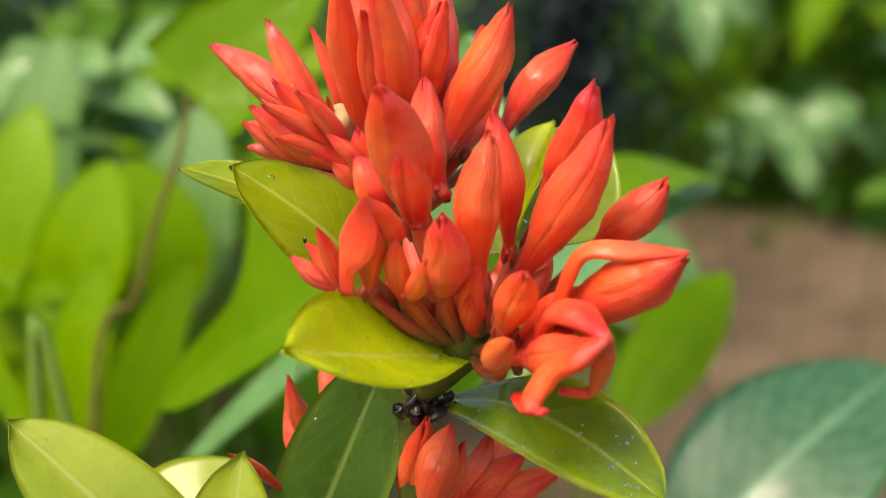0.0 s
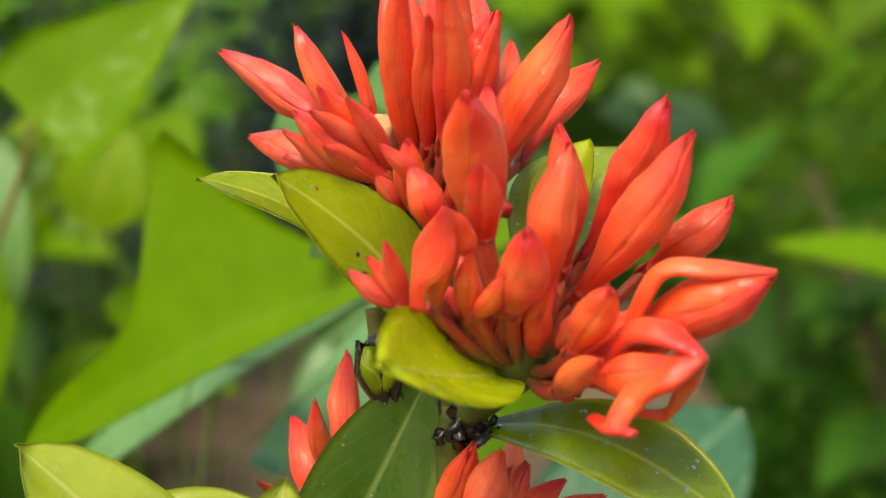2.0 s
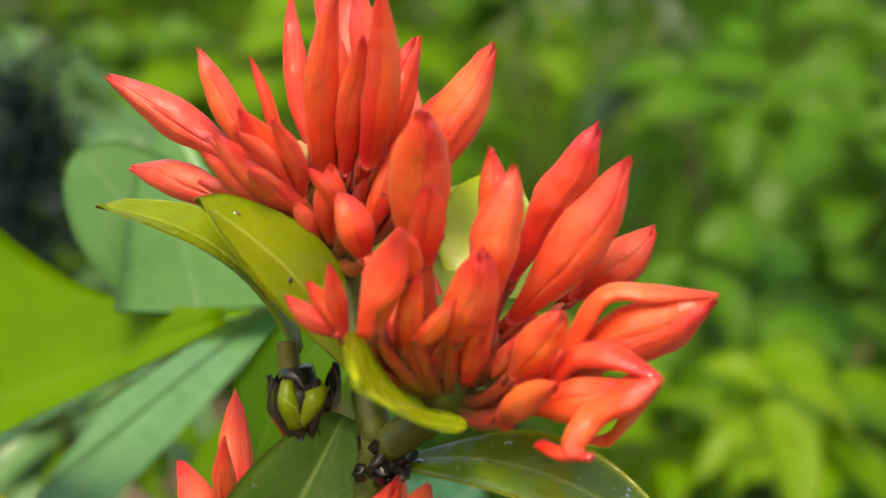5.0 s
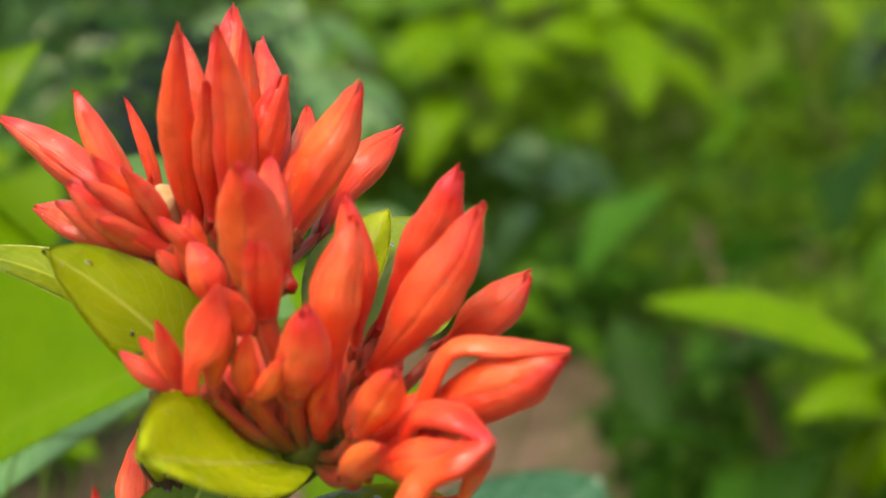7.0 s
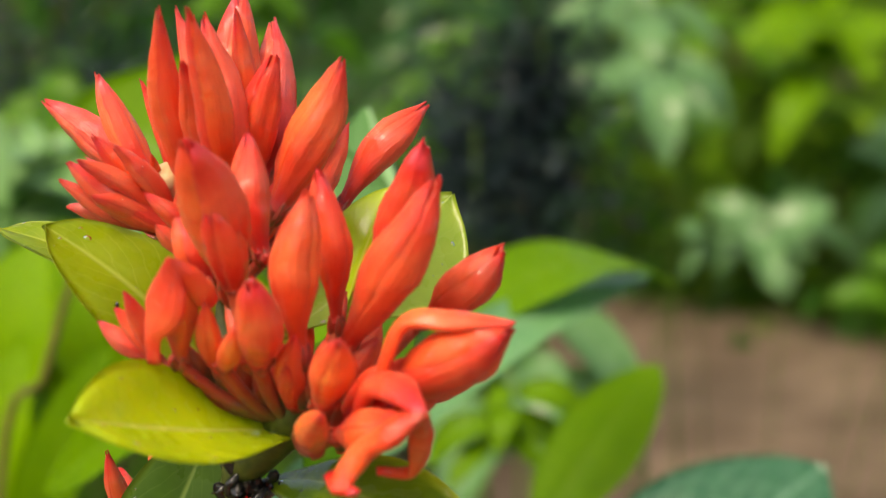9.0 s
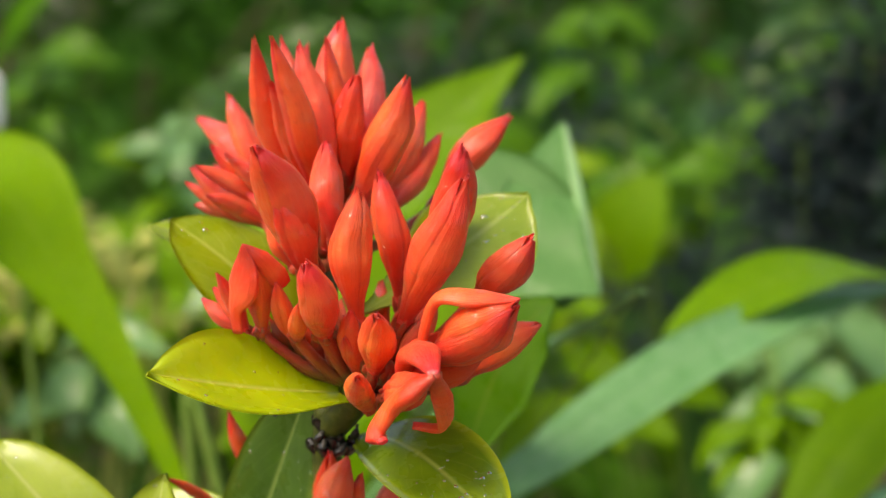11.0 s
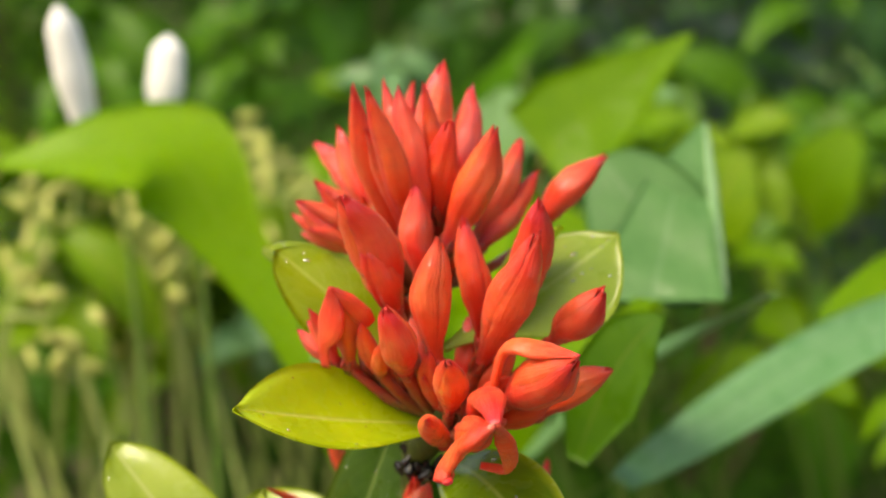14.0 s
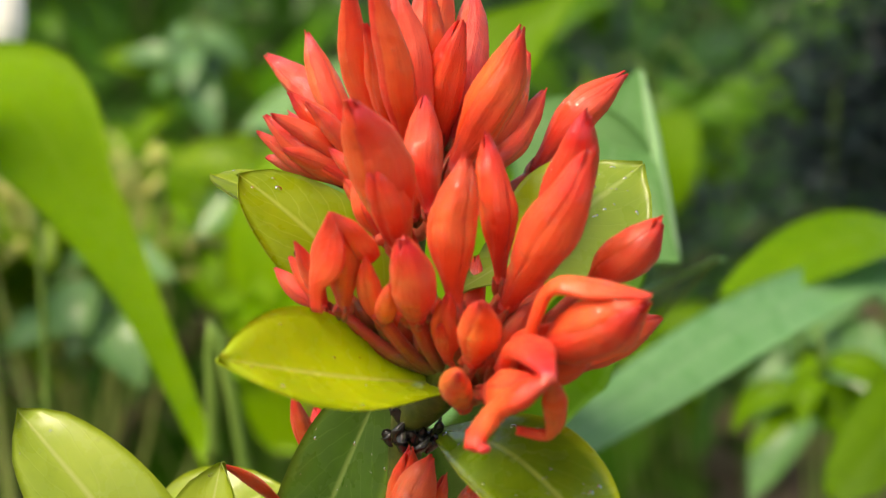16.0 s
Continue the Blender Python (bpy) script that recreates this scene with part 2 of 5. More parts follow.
MIDMINT = leaf_material("leaf_dull_mint", (0.12, 0.29, 0.09), (0.15, 0.33, 0.115), (0.22, 0.36, 0.18), 0.35, rough=0.45, coat=0.2)
MIDGREEN = leaf_material("leaf_mid_green", (0.095, 0.26, 0.008), (0.07, 0.215, 0.008), (0.16, 0.28, 0.03), 0.45, rough=0.5, coat=0.0, shine=0.3)
# dark copy of the leaf green, shade of far twigs put into its colour
SHADE = leaf_material("leaf_painted_shade", (0.05, 0.14, 0.012), (0.03, 0.10, 0.012), (0.12, 0.22, 0.05), 0.3, rough=0.45, coat=0.1)
STEM = bark_material("green_stem", (0.035, 0.055, 0.008), (0.09, 0.11, 0.016), 0.45, 500.0, 0.0003, 0.15)
TWIG = bark_material("red_stalk", (0.09, 0.035, 0.012), (0.17, 0.055, 0.02), 0.35, 600.0, 0.0002, 0.6)
FLESH = petal_material("stalk_flesh", (0.08, 0.09, 0.018), (0.22, 0.05, 0.018), (0.42, 0.042, 0.018), (0.55, 0.045, 0.02))
RUSSET = bark_material("russet_stalk", (0.13, 0.12, 0.025), (0.19, 0.16, 0.04), 0.5, 200.0, 0.0003)
SOOT = bark_material("wet_black_scale", (0.006, 0.006, 0.006), (0.016, 0.014, 0.012), 0.25, 900.0, 0.0004, 0.9)
WOOD = bark_material("woody_stem", (0.05, 0.04, 0.02), (0.12, 0.10, 0.05), 0.8, 120.0, 0.002)
SOIL = bark_material("bare_soil", (0.09, 0.062, 0.04), (0.20, 0.145, 0.10), 0.95, 6.0, 0.03)
CREAM = bark_material("cream_flesh", (0.55, 0.36, 0.16), (0.65, 0.48, 0.26), 0.5, 500.0, 0.0002)
WHITE = bark_material("white_petal", (0.72, 0.75, 0.68), (0.85, 0.86, 0.8), 0.5, 90.0, 0.0005)
STALK = bark_material("pale_stalk", (0.13, 0.25, 0.04), (0.18, 0.31, 0.06), 0.5, 90.0, 0.0005)
FLORET = bark_material("yellow_floret", (0.38, 0.44, 0.09), (0.54, 0.56, 0.16), 0.5, 200.0, 0.0005)
water, wnodes, wlinks, wp = shader("water")
clear = wnodes.new("ShaderNodeBsdfTransparent")
clear.inputs[0].default_value = (0.97, 0.98, 0.97, 1)
gloss = node(wnodes, "ShaderNodeBsdfGlossy", Roughness=0.03)
glint = node(wnodes, "ShaderNodeFresnel", IOR=1.6)
both = wnodes.new("ShaderNodeMixShader")
wlinks.new(glint.outputs[0], both.inputs[0])
wlinks.new(clear.outputs[0], both.inputs[1])
wlinks.new(gloss.outputs[0], both.inputs[2])
wlinks.new(both.outputs[0], wnodes["Material Output"].inputs[0])
wnodes.remove(wp)
GREENS = [
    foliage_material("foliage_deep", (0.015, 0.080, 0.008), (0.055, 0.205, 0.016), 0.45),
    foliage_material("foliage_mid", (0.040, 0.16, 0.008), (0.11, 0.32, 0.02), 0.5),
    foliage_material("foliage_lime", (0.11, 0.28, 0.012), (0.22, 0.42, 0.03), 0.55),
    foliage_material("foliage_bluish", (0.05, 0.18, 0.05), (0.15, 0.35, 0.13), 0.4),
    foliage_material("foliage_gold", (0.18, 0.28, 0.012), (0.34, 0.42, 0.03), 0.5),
    # near-black bluish: darkness of the gaps put into the leaf colour
    foliage_material("foliage_dark_gap", (0.015, 0.032, 0.035), (0.036, 0.066, 0.072), 0.1),
]


# ---------------------------------------------------------------- mesh helpers
def part(name, mesh, material, parent=None, label=""):
    """One mesh object, from vertices, faces and texture places, under a thing or a part."""
    verts, faces, uvs = mesh
    me = bpy.data.meshes.new(name)
    me.from_pydata([tuple(v) for v in verts], [], faces)
    if uvs:
        layer = me.uv_layers.new(name="UVMap")
        loops = np.zeros(len(me.loops), dtype=np.int32)
        me.loops.foreach_get("vertex_index", loops)
        layer.data.foreach_set("uv", np.asarray(uvs, dtype=np.float32)[loops].ravel())
    me.materials.append(material)
    me.polygons.foreach_set("use_smooth", [True] * len(me.polygons))
    me.update()
    ob = new(name, me)
    if parent:
        ob.parent = parent
        if parent.type == 'EMPTY':
            ob.matrix_parent_inverse = Matrix.Translation(-parent.location)
    return tagged(ob, label) if label else ob


def joined(*meshes):
    verts, faces, uvs = [], [], []
    for v, f, u in meshes:
        k = len(verts)
        verts += list(v)
        faces += [tuple(i + k for i in face) for face in f]
        uvs += list(u) if u else [(0.5, 0.5)] * len(v)
    return verts, faces, uvs


def spline(points, count):
    """Places along a smooth curve through the points."""
    pts = [Vector(p) for p in points]
    ext = [2 * pts[0] - pts[1], *pts, 2 * pts[-1] - pts[-2]]
    out = []
    for i in range(count):
        x = i / (count - 1) * (len(pts) - 1)
        k = min(int(x), len(pts) - 2)
        f = x - k
        a, b, c, d = ext[k:k + 4]
        out.append(0.5 * (2 * b + (c - a) * f + (2 * a - 5 * b + 4 * c - d) * f * f + (3 * b - a - 3 * c + d) * f ** 3))
    return out


def tube(points, radii, sides=10, count=14, flat=1.0, up=Vector((0, 0, 1)), lumps=0.0, seed=0):
    """A round or flattened bar along a curve, closed at both ends."""
    rnd = random.Random(seed)
    line = spline(points, count)
    verts, faces, uvs = [], [], []
    for i, p in enumerate(line):
        d = (line[min(i + 1, count - 1)] - line[max(i - 1, 0)]).normalized()
        a = d.cross(up)
        a = a.normalized() if a.length > 1e-4 else d.orthogonal().normalized()
        b = a.cross(d).normalized()
        r = float(np.interp(i / (count - 1), np.linspace(0, 1, len(radii)), radii))
        for k in range(sides):
            w = 2 * math.pi * k / sides
            q = r * (1 + lumps * rnd.uniform(-1, 1))
            verts.append(p + a * (q * math.cos(w)) + b * (q * flat * math.sin(w)))
            uvs.append((i / (count - 1), k / sides))
    for i in range(count - 1):
        for k in range(sides):
            a, b = i * sides + k, i * sides + (k + 1) % sides
            faces.append((a, b, b + sides, a + sides))
    faces.append(tuple(range(sides - 1, -1, -1)))
    faces.append(tuple((count - 1) * sides + k for k in range(sides)))
    return verts, faces, uvs


def shell(top, down, nu, nv, uvs):
    """Closed thin body between two sheets of nu x nv places."""
    verts = list(top) + list(down)
    n = nu * nv
    faces = []
    for i in range(nu - 1):
        for j in range(nv - 1):
            a, b, c, d = i * nv + j, i * nv + j + 1, (i + 1) * nv + j + 1, (i + 1) * nv + j
            faces.append((a, b, c, d))
            faces.append((n + d, n + c, n + b, n + a))
    rim = [i * nv for i in range(nu)] + [(nu - 1) * nv + j for j in range(1, nv)]
    rim += [i * nv + nv - 1 for i in range(nu - 2, -1, -1)] + [j for j in range(nv - 2, 0, -1)]
    for a, b in zip(rim, rim[1:] + rim[:1]):
        faces.append((a, b, n + b, n + a)[::-1])
    return verts, faces, list(uvs) * 2


# ---------------------------------------------------------------- flower parts
SHAPE_S = (0.0, 0.14, 0.28, 0.42, 0.55, 0.68, 0.80, 0.90, 0.97, 1.0)
LONG_R = (0.36, 0.52, 0.80, 0.98, 1.0, 0.88, 0.65, 0.40, 0.18, 0.04)
TUBED_R = (0.28, 0.36, 0.64, 0.93, 1.0, 0.92, 0.70, 0.43, 0.20, 0.04)
SHORT_R = (0.62, 0.84, 0.98, 1.0, 0.93, 0.78, 0.55, 0.32, 0.14, 0.04)
ONION_R = (0.40, 0.58, 0.86, 1.0, 0.98, 0.88, 0.68, 0.43, 0.20, 0.04)
SLIM_R = (0.50, 0.70, 0.90, 1.0, 0.97, 0.85, 0.63, 0.39, 0.18, 0.04)


def swell(s, table):
    x = np.linspace(0, 1, 41)
    y = np.interp(x, SHAPE_S, table)
    y = np.convolve(np.pad(y, 2, mode='edge'), np.ones(5) / 5, mode='valid')
    return float(np.interp(s, x, y))


BEADS = []


def flower_bud(parent, tip, base, width, petals=4, table=LONG_R, twist=25, bend=0.05, turn=0.0, flat=0.92,
               material=PETAL, seed=0, opened=0.0, calyx=True):
    """A closed bud: a tube that swells into a spindle of petals, each with one edge over the next, parting into small points."""
    rnd = random.Random(seed * 7 + 3)
    tip, base = Vector(tip), Vector(base)
    axis = tip - base
    length = axis.length
    z = axis.normalized()
    view = Vector((0.05, -1, 0.1))
    y = (view - z * view.dot(z)).normalized()
    x = y.cross(z)
    side = x * math.cos(seed * 2.1) + y * math.sin(seed * 2.1)
    half = width * 0.475
    shift = Vector((seed * 0.37, seed * 0.11, 0.0))

    def centre(s):
        return base + axis * s + side * (bend * length * math.sin(math.pi * min(s, 1.0)))

    def at(s, w, r):
        p = centre(s) + x * (r * math.cos(w)) + y * (r * flat * math.sin(w))
        swing = min(1.0, max(s, 0.0) * 3) * (1.0 if s < 0.8 else max(0.15, 1.0 - (s - 0.8) * 4.5))
        return p + (noise.noise_vector(p * 230.0 + shift) * 0.13 + noise.noise_vector(p * 560.0 + shift) * 0.07 + noise.noise_vector(p * 1400.0) * 0.03) * (half * swing)

    verts, faces, uvs = [], [], []
    sides, rows = 14, 14
    for i in range(rows):
        s = -0.04 + 1.02 * i / (rows - 1)
        r = half * swell(max(s, 0), table) * (0.9 if s < 0.12 else max(0.35, 0.9 - (s - 0.12) * 4))
        for k in range(sides):
            w = 2 * math.pi * k / sides
            verts.append(at(s, w, r))
            uvs.append((max(s, 0), k / sides))
    for i in range(rows - 1):
        for k in range(sides):
            a, b = i * sides + k, i * sides + (k + 1) % sides
            faces.append((a, b, b + sides, a + sides))
    faces.append(tuple(range(sides))[::-1])
    faces.append(tuple((rows - 1) * sides + k for k in range(sides)))
    bud = part("flower_bud", (verts, faces, uvs), CORE, parent)

    for k in range(petals):
        nu, nv = 20, 10
        start = 0.01 + 0.02 * rnd.random()
        end = 1.0 + rnd.uniform(-0.045, 0.02)
        mid = turn + 2 * math.pi * k / petals + rnd.uniform(-0.2, 0.2)
        over = rnd.uniform(0.005, 0.018)
        crease = rnd.choice((-0.17, -0.12, 0.07, 0.10))
        ribs = rnd.uniform(0.012, 0.03)
        lean = rnd.uniform(0.0, 0.07)
        spread = opened * rnd.uniform(0.5, 1.0)
        top, down, tuv = [], [], []
        for i in range(nu):
            f = i / (nu - 1)
            s = start + (end - start) * f
            r = half * swell(min(s, 1), table)
            belly = math.sin(math.pi * min(1.0, f * 1.04)) ** 0.7 if f < 0.96 else 0.0
            wide = math.pi / petals * 1.34 * (1.0 if f < 0.84 else 1.0 - 0.80 * ((f - 0.84) / 0.16) ** 1.6)
            for j in range(nv):
                v = j / (nv - 1) * 2 - 1
                w = mid + v * wide + math.radians(twist) * s * 1.3
                grow = 1.0 + over * v * belly + crease * math.exp(-((v - 0.1) / 0.2) ** 2) * belly
                grow += (0.03 * math.sin(6 * f + 2.5 * v + k + seed) + ribs * math.cos(9.4 * v + 1.5 * math.sin(3 * f + k))) * belly + spread * f * f * 0.9 - (0.28 if v < 0 else 0.18) * abs(v) ** 7
                rr = r * grow + half * lean * max(0.0, (f - 0.84) / 0.16) ** 2
                top.append(at(s, w, rr))
                down.append(at(s, w, rr * (0.90 - 0.6 * (1 - v * v))))
                tuv.append((f, j / (nv - 1)))
                if 0.2 < f < 0.9 and 1 < j < nv - 2 and width > 0.002 and rnd.random() < 0.055:
                    spot = top[-1].lerp(top[-1 - rnd.choice((1, nv))], rnd.random()).lerp(top[-nv - 2], rnd.uniform(0, 0.6))
                    BEADS.append((spot, (spot - centre(s)).normalized(), rnd.uniform(0.00005, 0.00016)))
        part("petal", shell(top, down, nu, nv, tuv), material, bud)
    if calyx:
        cup = []
        for k in range(4):
            w = k * math.pi / 2 + 0.4 + turn
            r0 = half * table[0]
            cup.append(tube([at(-0.10, w, r0 * 0.7), at(-0.02, w, r0 * 1.15), at(0.07, w, r0 * 1.28)],
                            [half * 0.13, half * 0.20, half * 0.05], 8, 7, 0.6))
        part("calyx", joined(*cup), FLESH, bud, "dark reddish toothed calyx")
    return bud


def strap(bud, points, widths, thick=0.5, up=(0, -0.4, 0.9), material=PETAL):
    """A petal that has come away from its bud and arches free."""
    up = Vector(up)
    return part("petal", tube(points, [w / 2 for w in widths], 12, 22, thick, up, 0.02), material, bud, "arched free petal")


def leaf_blade(parent, base, tip, width, up, material, bow=0.12, fold=0.25, wave=0.02, widest=0.5, seed=0, stalk=0.05,
               name="leaf", label="", thick=0.0004, blunt=0.75, twist=0.0,
               lobe=None, grid=(26, 13)):
    """A leaf with a folded, bowed blade and thickness. Returns it and its surface as a function of (0..1 along, -1..1 across)."""
    base, tip, up = Vector(base), Vector(tip), Vector(up)
    axis = tip - base
    length = axis.length
    z = axis.normalized()
    n0 = (up - z * up.dot(z)).normalized()
    x0 = z.cross(n0)
    power = math.log(0.5) / math.log(widest)

    def surface(u, v):
        ang = math.radians(twist) * (u - 0.3)
        n = n0 * math.cos(ang) + x0 * math.sin(ang)
        x = x0 * math.cos(ang) - n0 * math.sin(ang)
        g = max(math.sin(math.pi * (0.02 + 0.98 * u) ** power), 0.0) ** blunt
        w = 0.5 * width * g + 0.0002
        if u > 0.93:
            w *= 1 - 0.35 * (u - 0.93) / 0.07
        if lobe and v > 0:
            w += lobe[1] * math.exp(-(abs(u - lobe[0]) / (lobe[2] * (0.45 if u > lobe[0] else 1.0))) ** 1.5)
        p = base + axis * u + n * (bow * length * math.sin(math.pi * u))
        rise = fold * w * abs(v) ** 1.3 + wave * length * math.sin(7 * u + 2.2 * v + seed) * abs(v)
        rise -= 0.012 * width * math.exp(-(v / 0.09) ** 2) * (1 - u)
        return p + x * (w * v) + n * rise, n

    nu, nv = grid
    top, down, uvs = [], [], []
    for i in range(nu):
        u = i / (nu - 1)
        for j in range(nv):
            v = j / (nv - 1) * 2 - 1
            p, n = surface(u, v)
            top.append(p)
            down.append(p - n * thick * (0.35 + 0.65 * (1 - v * v)))
            uvs.append((u, j / (nv - 1)))
    ob = part(name, shell(top, down, nu, nv, uvs), material, parent, label)
    return ob, surface


def bent_leaf(parent, points, widths, facing, material, name="blade", fold=0.08, wave=0.03, seed=0, label=""):
    """A leaf whose rib follows a curve."""
    nu, nv = 30, 9
    line = spline(points, nu)
    facing = Vector(facing).normalized()
    top, down, uvs = [], [], []
    for i, p in enumerate(line):
        d = (line[min(i + 1, nu - 1)] - line[max(i - 1, 0)]).normalized()
        x = d.cross(facing).normalized()
        n = x.cross(d)
        w = float(np.interp(i / (nu - 1), np.linspace(0, 1, len(widths)), widths)) / 2
        for j in range(nv):
            v = j / (nv - 1) * 2 - 1
            q = p + x * (w * v) + n * (fold * w * abs(v) + wave * w * math.sin(0.5 * i + 2 * v + seed))
            top.append(q)
            down.append(q - n * 0.0005)
            uvs.append((i / (nu - 1), j / (nv - 1)))
    return part(name, shell(top, down, nu, nv, uvs), material, parent, label)


def droplets(surface, count, seed, lo=0.00006, hi=0.00018, along=(0.1, 0.95), label="clear rain droplets lying on a leaf"):
    """Rain drops lying on a blade."""
    rnd = random.Random(seed)
    meshes = []
    for _ in range(count):
        u, v = rnd.uniform(*along), rnd.uniform(-0.85, 0.85)
        p, n = surface(u, v)
        q, _ = surface(u + 0.01, v)
        d = (q - p).normalized()
        s, _ = surface(u, v + 0.02)
        e = (s - p).normalized()
        n = d.cross(e).normalized() * (1 if d.cross(e).dot(n) > 0 else -1)
        r = rnd.uniform(lo, hi) * rnd.choice((0.6, 0.8, 1.0, 1.6))
        sx, sy = rnd.uniform(0.8, 1.5), rnd.uniform(0.8, 1.2)
        verts, faces = [], []
        for i in range(5):
            a = math.pi / 2 * i / 4
            for k in range(10):
                w = 2 * math.pi * k / 10
                verts.append(p + (d * math.cos(w) * sx + e * math.sin(w) * sy) * (r * math.cos(a)) + n * (r * 0.55 * math.sin(a) + 0.00001))
        for i in range(4):
            for k in range(10):
                a, b = i * 10 + k, i * 10 + (k + 1) % 10
                faces.append((a, b, b + 10, a + 10))
        faces.append(tuple(range(40, 50)))
        meshes.append((verts, faces, None))
    ob = part("water_droplets", joined(*meshes), water)
    return tagged(ob, label, "water droplets", kind="stuff")


def lump(middle, size, seed, sides=18, rows=12):
    """An uneven rounded body."""
    verts, faces, uvs = [], [], []
    for i in range(rows + 1):
        a = math.pi * i / rows - math.pi / 2
        for k in range(sides):
            w = 2 * math.pi * k / sides
            d = Vector((math.cos(a) * math.cos(w), math.cos(a) * math.sin(w), math.sin(a)))
            r = 1 + 0.25 * noise.noise(d * 2.2 + Vector((seed, 0, 0))) + 0.12 * noise.noise(d * 6 + Vector((seed, 3, 0)))
            verts.append(middle + Vector((d.x * size[0], d.y * size[1], d.z * size[2])) * r)
            uvs.append((0.5 + 0.5 * d.z, k / sides))
    for i in range(rows):
        for k in range(sides):
            a, b = i * sides + k, i * sides + (k + 1) % sides
            faces.append((a, b, b + sides, a + sides))
    return verts, faces, uvs


def plant(name, label, category, group=""):
    return tagged(new(name), label, category, group)


# ---------------------------------------------------------------- the flowering shoot in the middle
shoot = plant("ixora_shoot", "ixora shoot with a head of wet orange-red buds and glossy leaves", "flowering plant", "ixora shoots")
flower_bud(shoot, mm(12.3, -4.6, 9.8), mm(4.0, 0.2, -5.3), 0.0052, seed=1, table=TUBED_R, petals=3, twist=25, material=PETAL)
flower_bud(shoot, mm(11.0, -0.7, 12.6), mm(5.3, 4.1, -2.1), 0.0047, seed=2, table=TUBED_R, petals=3)
flower_bud(shoot, mm(1.9, -5.5, 8.8), mm(0.9, -3.8, -4.9), 0.0046, seed=3, petals=4, twist=10, table=TUBED_R)
flower_bud(shoot, mm(1.8, 0.7, 10.1), mm(3.2, 2.2, -3.5), 0.0036, seed=4, table=TUBED_R)
flower_bud(shoot, mm(-7.3, -8.8, 13.3), mm(-4.9, -1.3, 0.1), 0.0056, seed=5, petals=3, twist=15, flat=0.8, opened=0.05)
flower_bud(shoot, mm(-6.0, -6.7, 7.8), mm(-4.6, -2.4, 0.4), 0.0042, seed=56, petals=3, table=SLIM_R, material=PETAL, calyx=False)
flower_bud(shoot, mm(-4.2, 2.5, 12.9), mm(-2.9, 1.2, 2.5), 0.0037, seed=6)
flower_bud(shoot, mm(17.5, 0.4, 3.7), mm(10.5, 2.7, -3.2), 0.0044, seed=7, table=TUBED_R)
big_arch = flower_bud(shoot, mm(18.6, -10.3, -1.2), mm(7.6, -3.4, -8.0), 0.0056, seed=8)
flower_bud(shoot, mm(17.3, 3.2, -5.3), mm(9.5, 2.0, -10.5), 0.0039, seed=9)
flower_bud(shoot, mm(11.2, -5.0, -4.8), mm(4.0, -2.2, -11.0), 0.0036, seed=57, petals=3, material=CORE, calyx=False)
flower_bud(shoot, mm(13.4, -2.4, -7.0), mm(4.6, -0.6, -11.2), 0.0034, seed=58, petals=3, material=CORE, calyx=False)
flower_bud(shoot, mm(9.0, -7.4, -8.2), mm(3.6, -3.6, -12.0), 0.0030, seed=59, petals=3, material=CORE, calyx=False)
tent = flower_bud(shoot, mm(10.4, -12.8, -7.9), mm(4.3, -5.6, -11.2), 0.0038, seed=10)
flower_bud(shoot, mm(5.0, -10.6, -2.4), mm(2.9, -5.4, -8.7), 0.0038, seed=11, petals=3, twist=15, material=AMBER, table=ONION_R)
flower_bud(shoot, mm(4.0, -13.2, -7.8), mm(2.2, -5.5, -12.2), 0.0029, seed=12, petals=3, twist=10, material=AMBER, table=SHORT_R)
flower_bud(shoot, mm(-2.0, -10.0, 2.4), mm(-2.3, -4.6, -5.6), 0.0046, seed=13, petals=3, twist=12, material=AMBER, table=ONION_R)
hood = flower_bud(shoot, mm(-8.6, -7.4, 3.2), mm(-8.8, -4.6, -5.4), 0.0031, seed=14, petals=3, twist=10)
flower_bud(shoot, mm(-6.2, -6.9, -0.2), mm(-5.6, -3.1, -6.7), 0.0024, seed=15, petals=3, material=AMBER, table=SLIM_R)
flower_bud(shoot, mm(-3.4, -8.2, -1.9), mm(-5.2, -4.6, -5.9), 0.0020, seed=16, petals=3, opened=0.15, table=SHORT_R)
flower_bud(shoot, mm(-13.3, -5.0, 0.4), mm(-11.2, -3.0, -5.8), 0.0018, seed=17, petals=3, table=SLIM_R)
flower_bud(shoot, mm(-16.1, -2.4, -2.6), mm(-11.2, -2.4, -5.8), 0.0018, seed=18, petals=3, opened=0.2, material=PINK, table=SLIM_R)
flower_bud(shoot, mm(-10.7, 3.2, 5.5), mm(-8.0, 3.1, -0.1), 0.0034, seed=19, petals=3, table=ONION_R)
flower_bud(shoot, mm(3.4, 6.0, 18.8), mm(-2.5, 6.5, 5.8), 0.0050, seed=20, petals=4, twist=40, material=AMBER, flat=0.85)
flower_bud(shoot, mm(9.2, 23.8, 13.9), mm(1.5, 20.0, 4.5), 0.0042, seed=21, table=TUBED_R)
flower_bud(shoot, mm(0.2, 21.3, 16.0), mm(-2.6, 14.0, 5.1), 0.0034, seed=22)
flower_bud(shoot, mm(1.9, 21.8, 12.2), mm(-1.5, 12.5, 4.4), 0.0032, seed=23)
flower_bud(shoot, mm(-11.8, 3.1, 23.2), mm(-9.7, 10.7, 5.4), 0.0033, seed=24, petals=3, twist=10, table=SLIM_R)
flower_bud(shoot, mm(-8.7, 0.3, 23.0), mm(-7.1, 7.4, 7.2), 0.0034, seed=25, petals=3, twist=8, flat=0.85, table=SLIM_R)
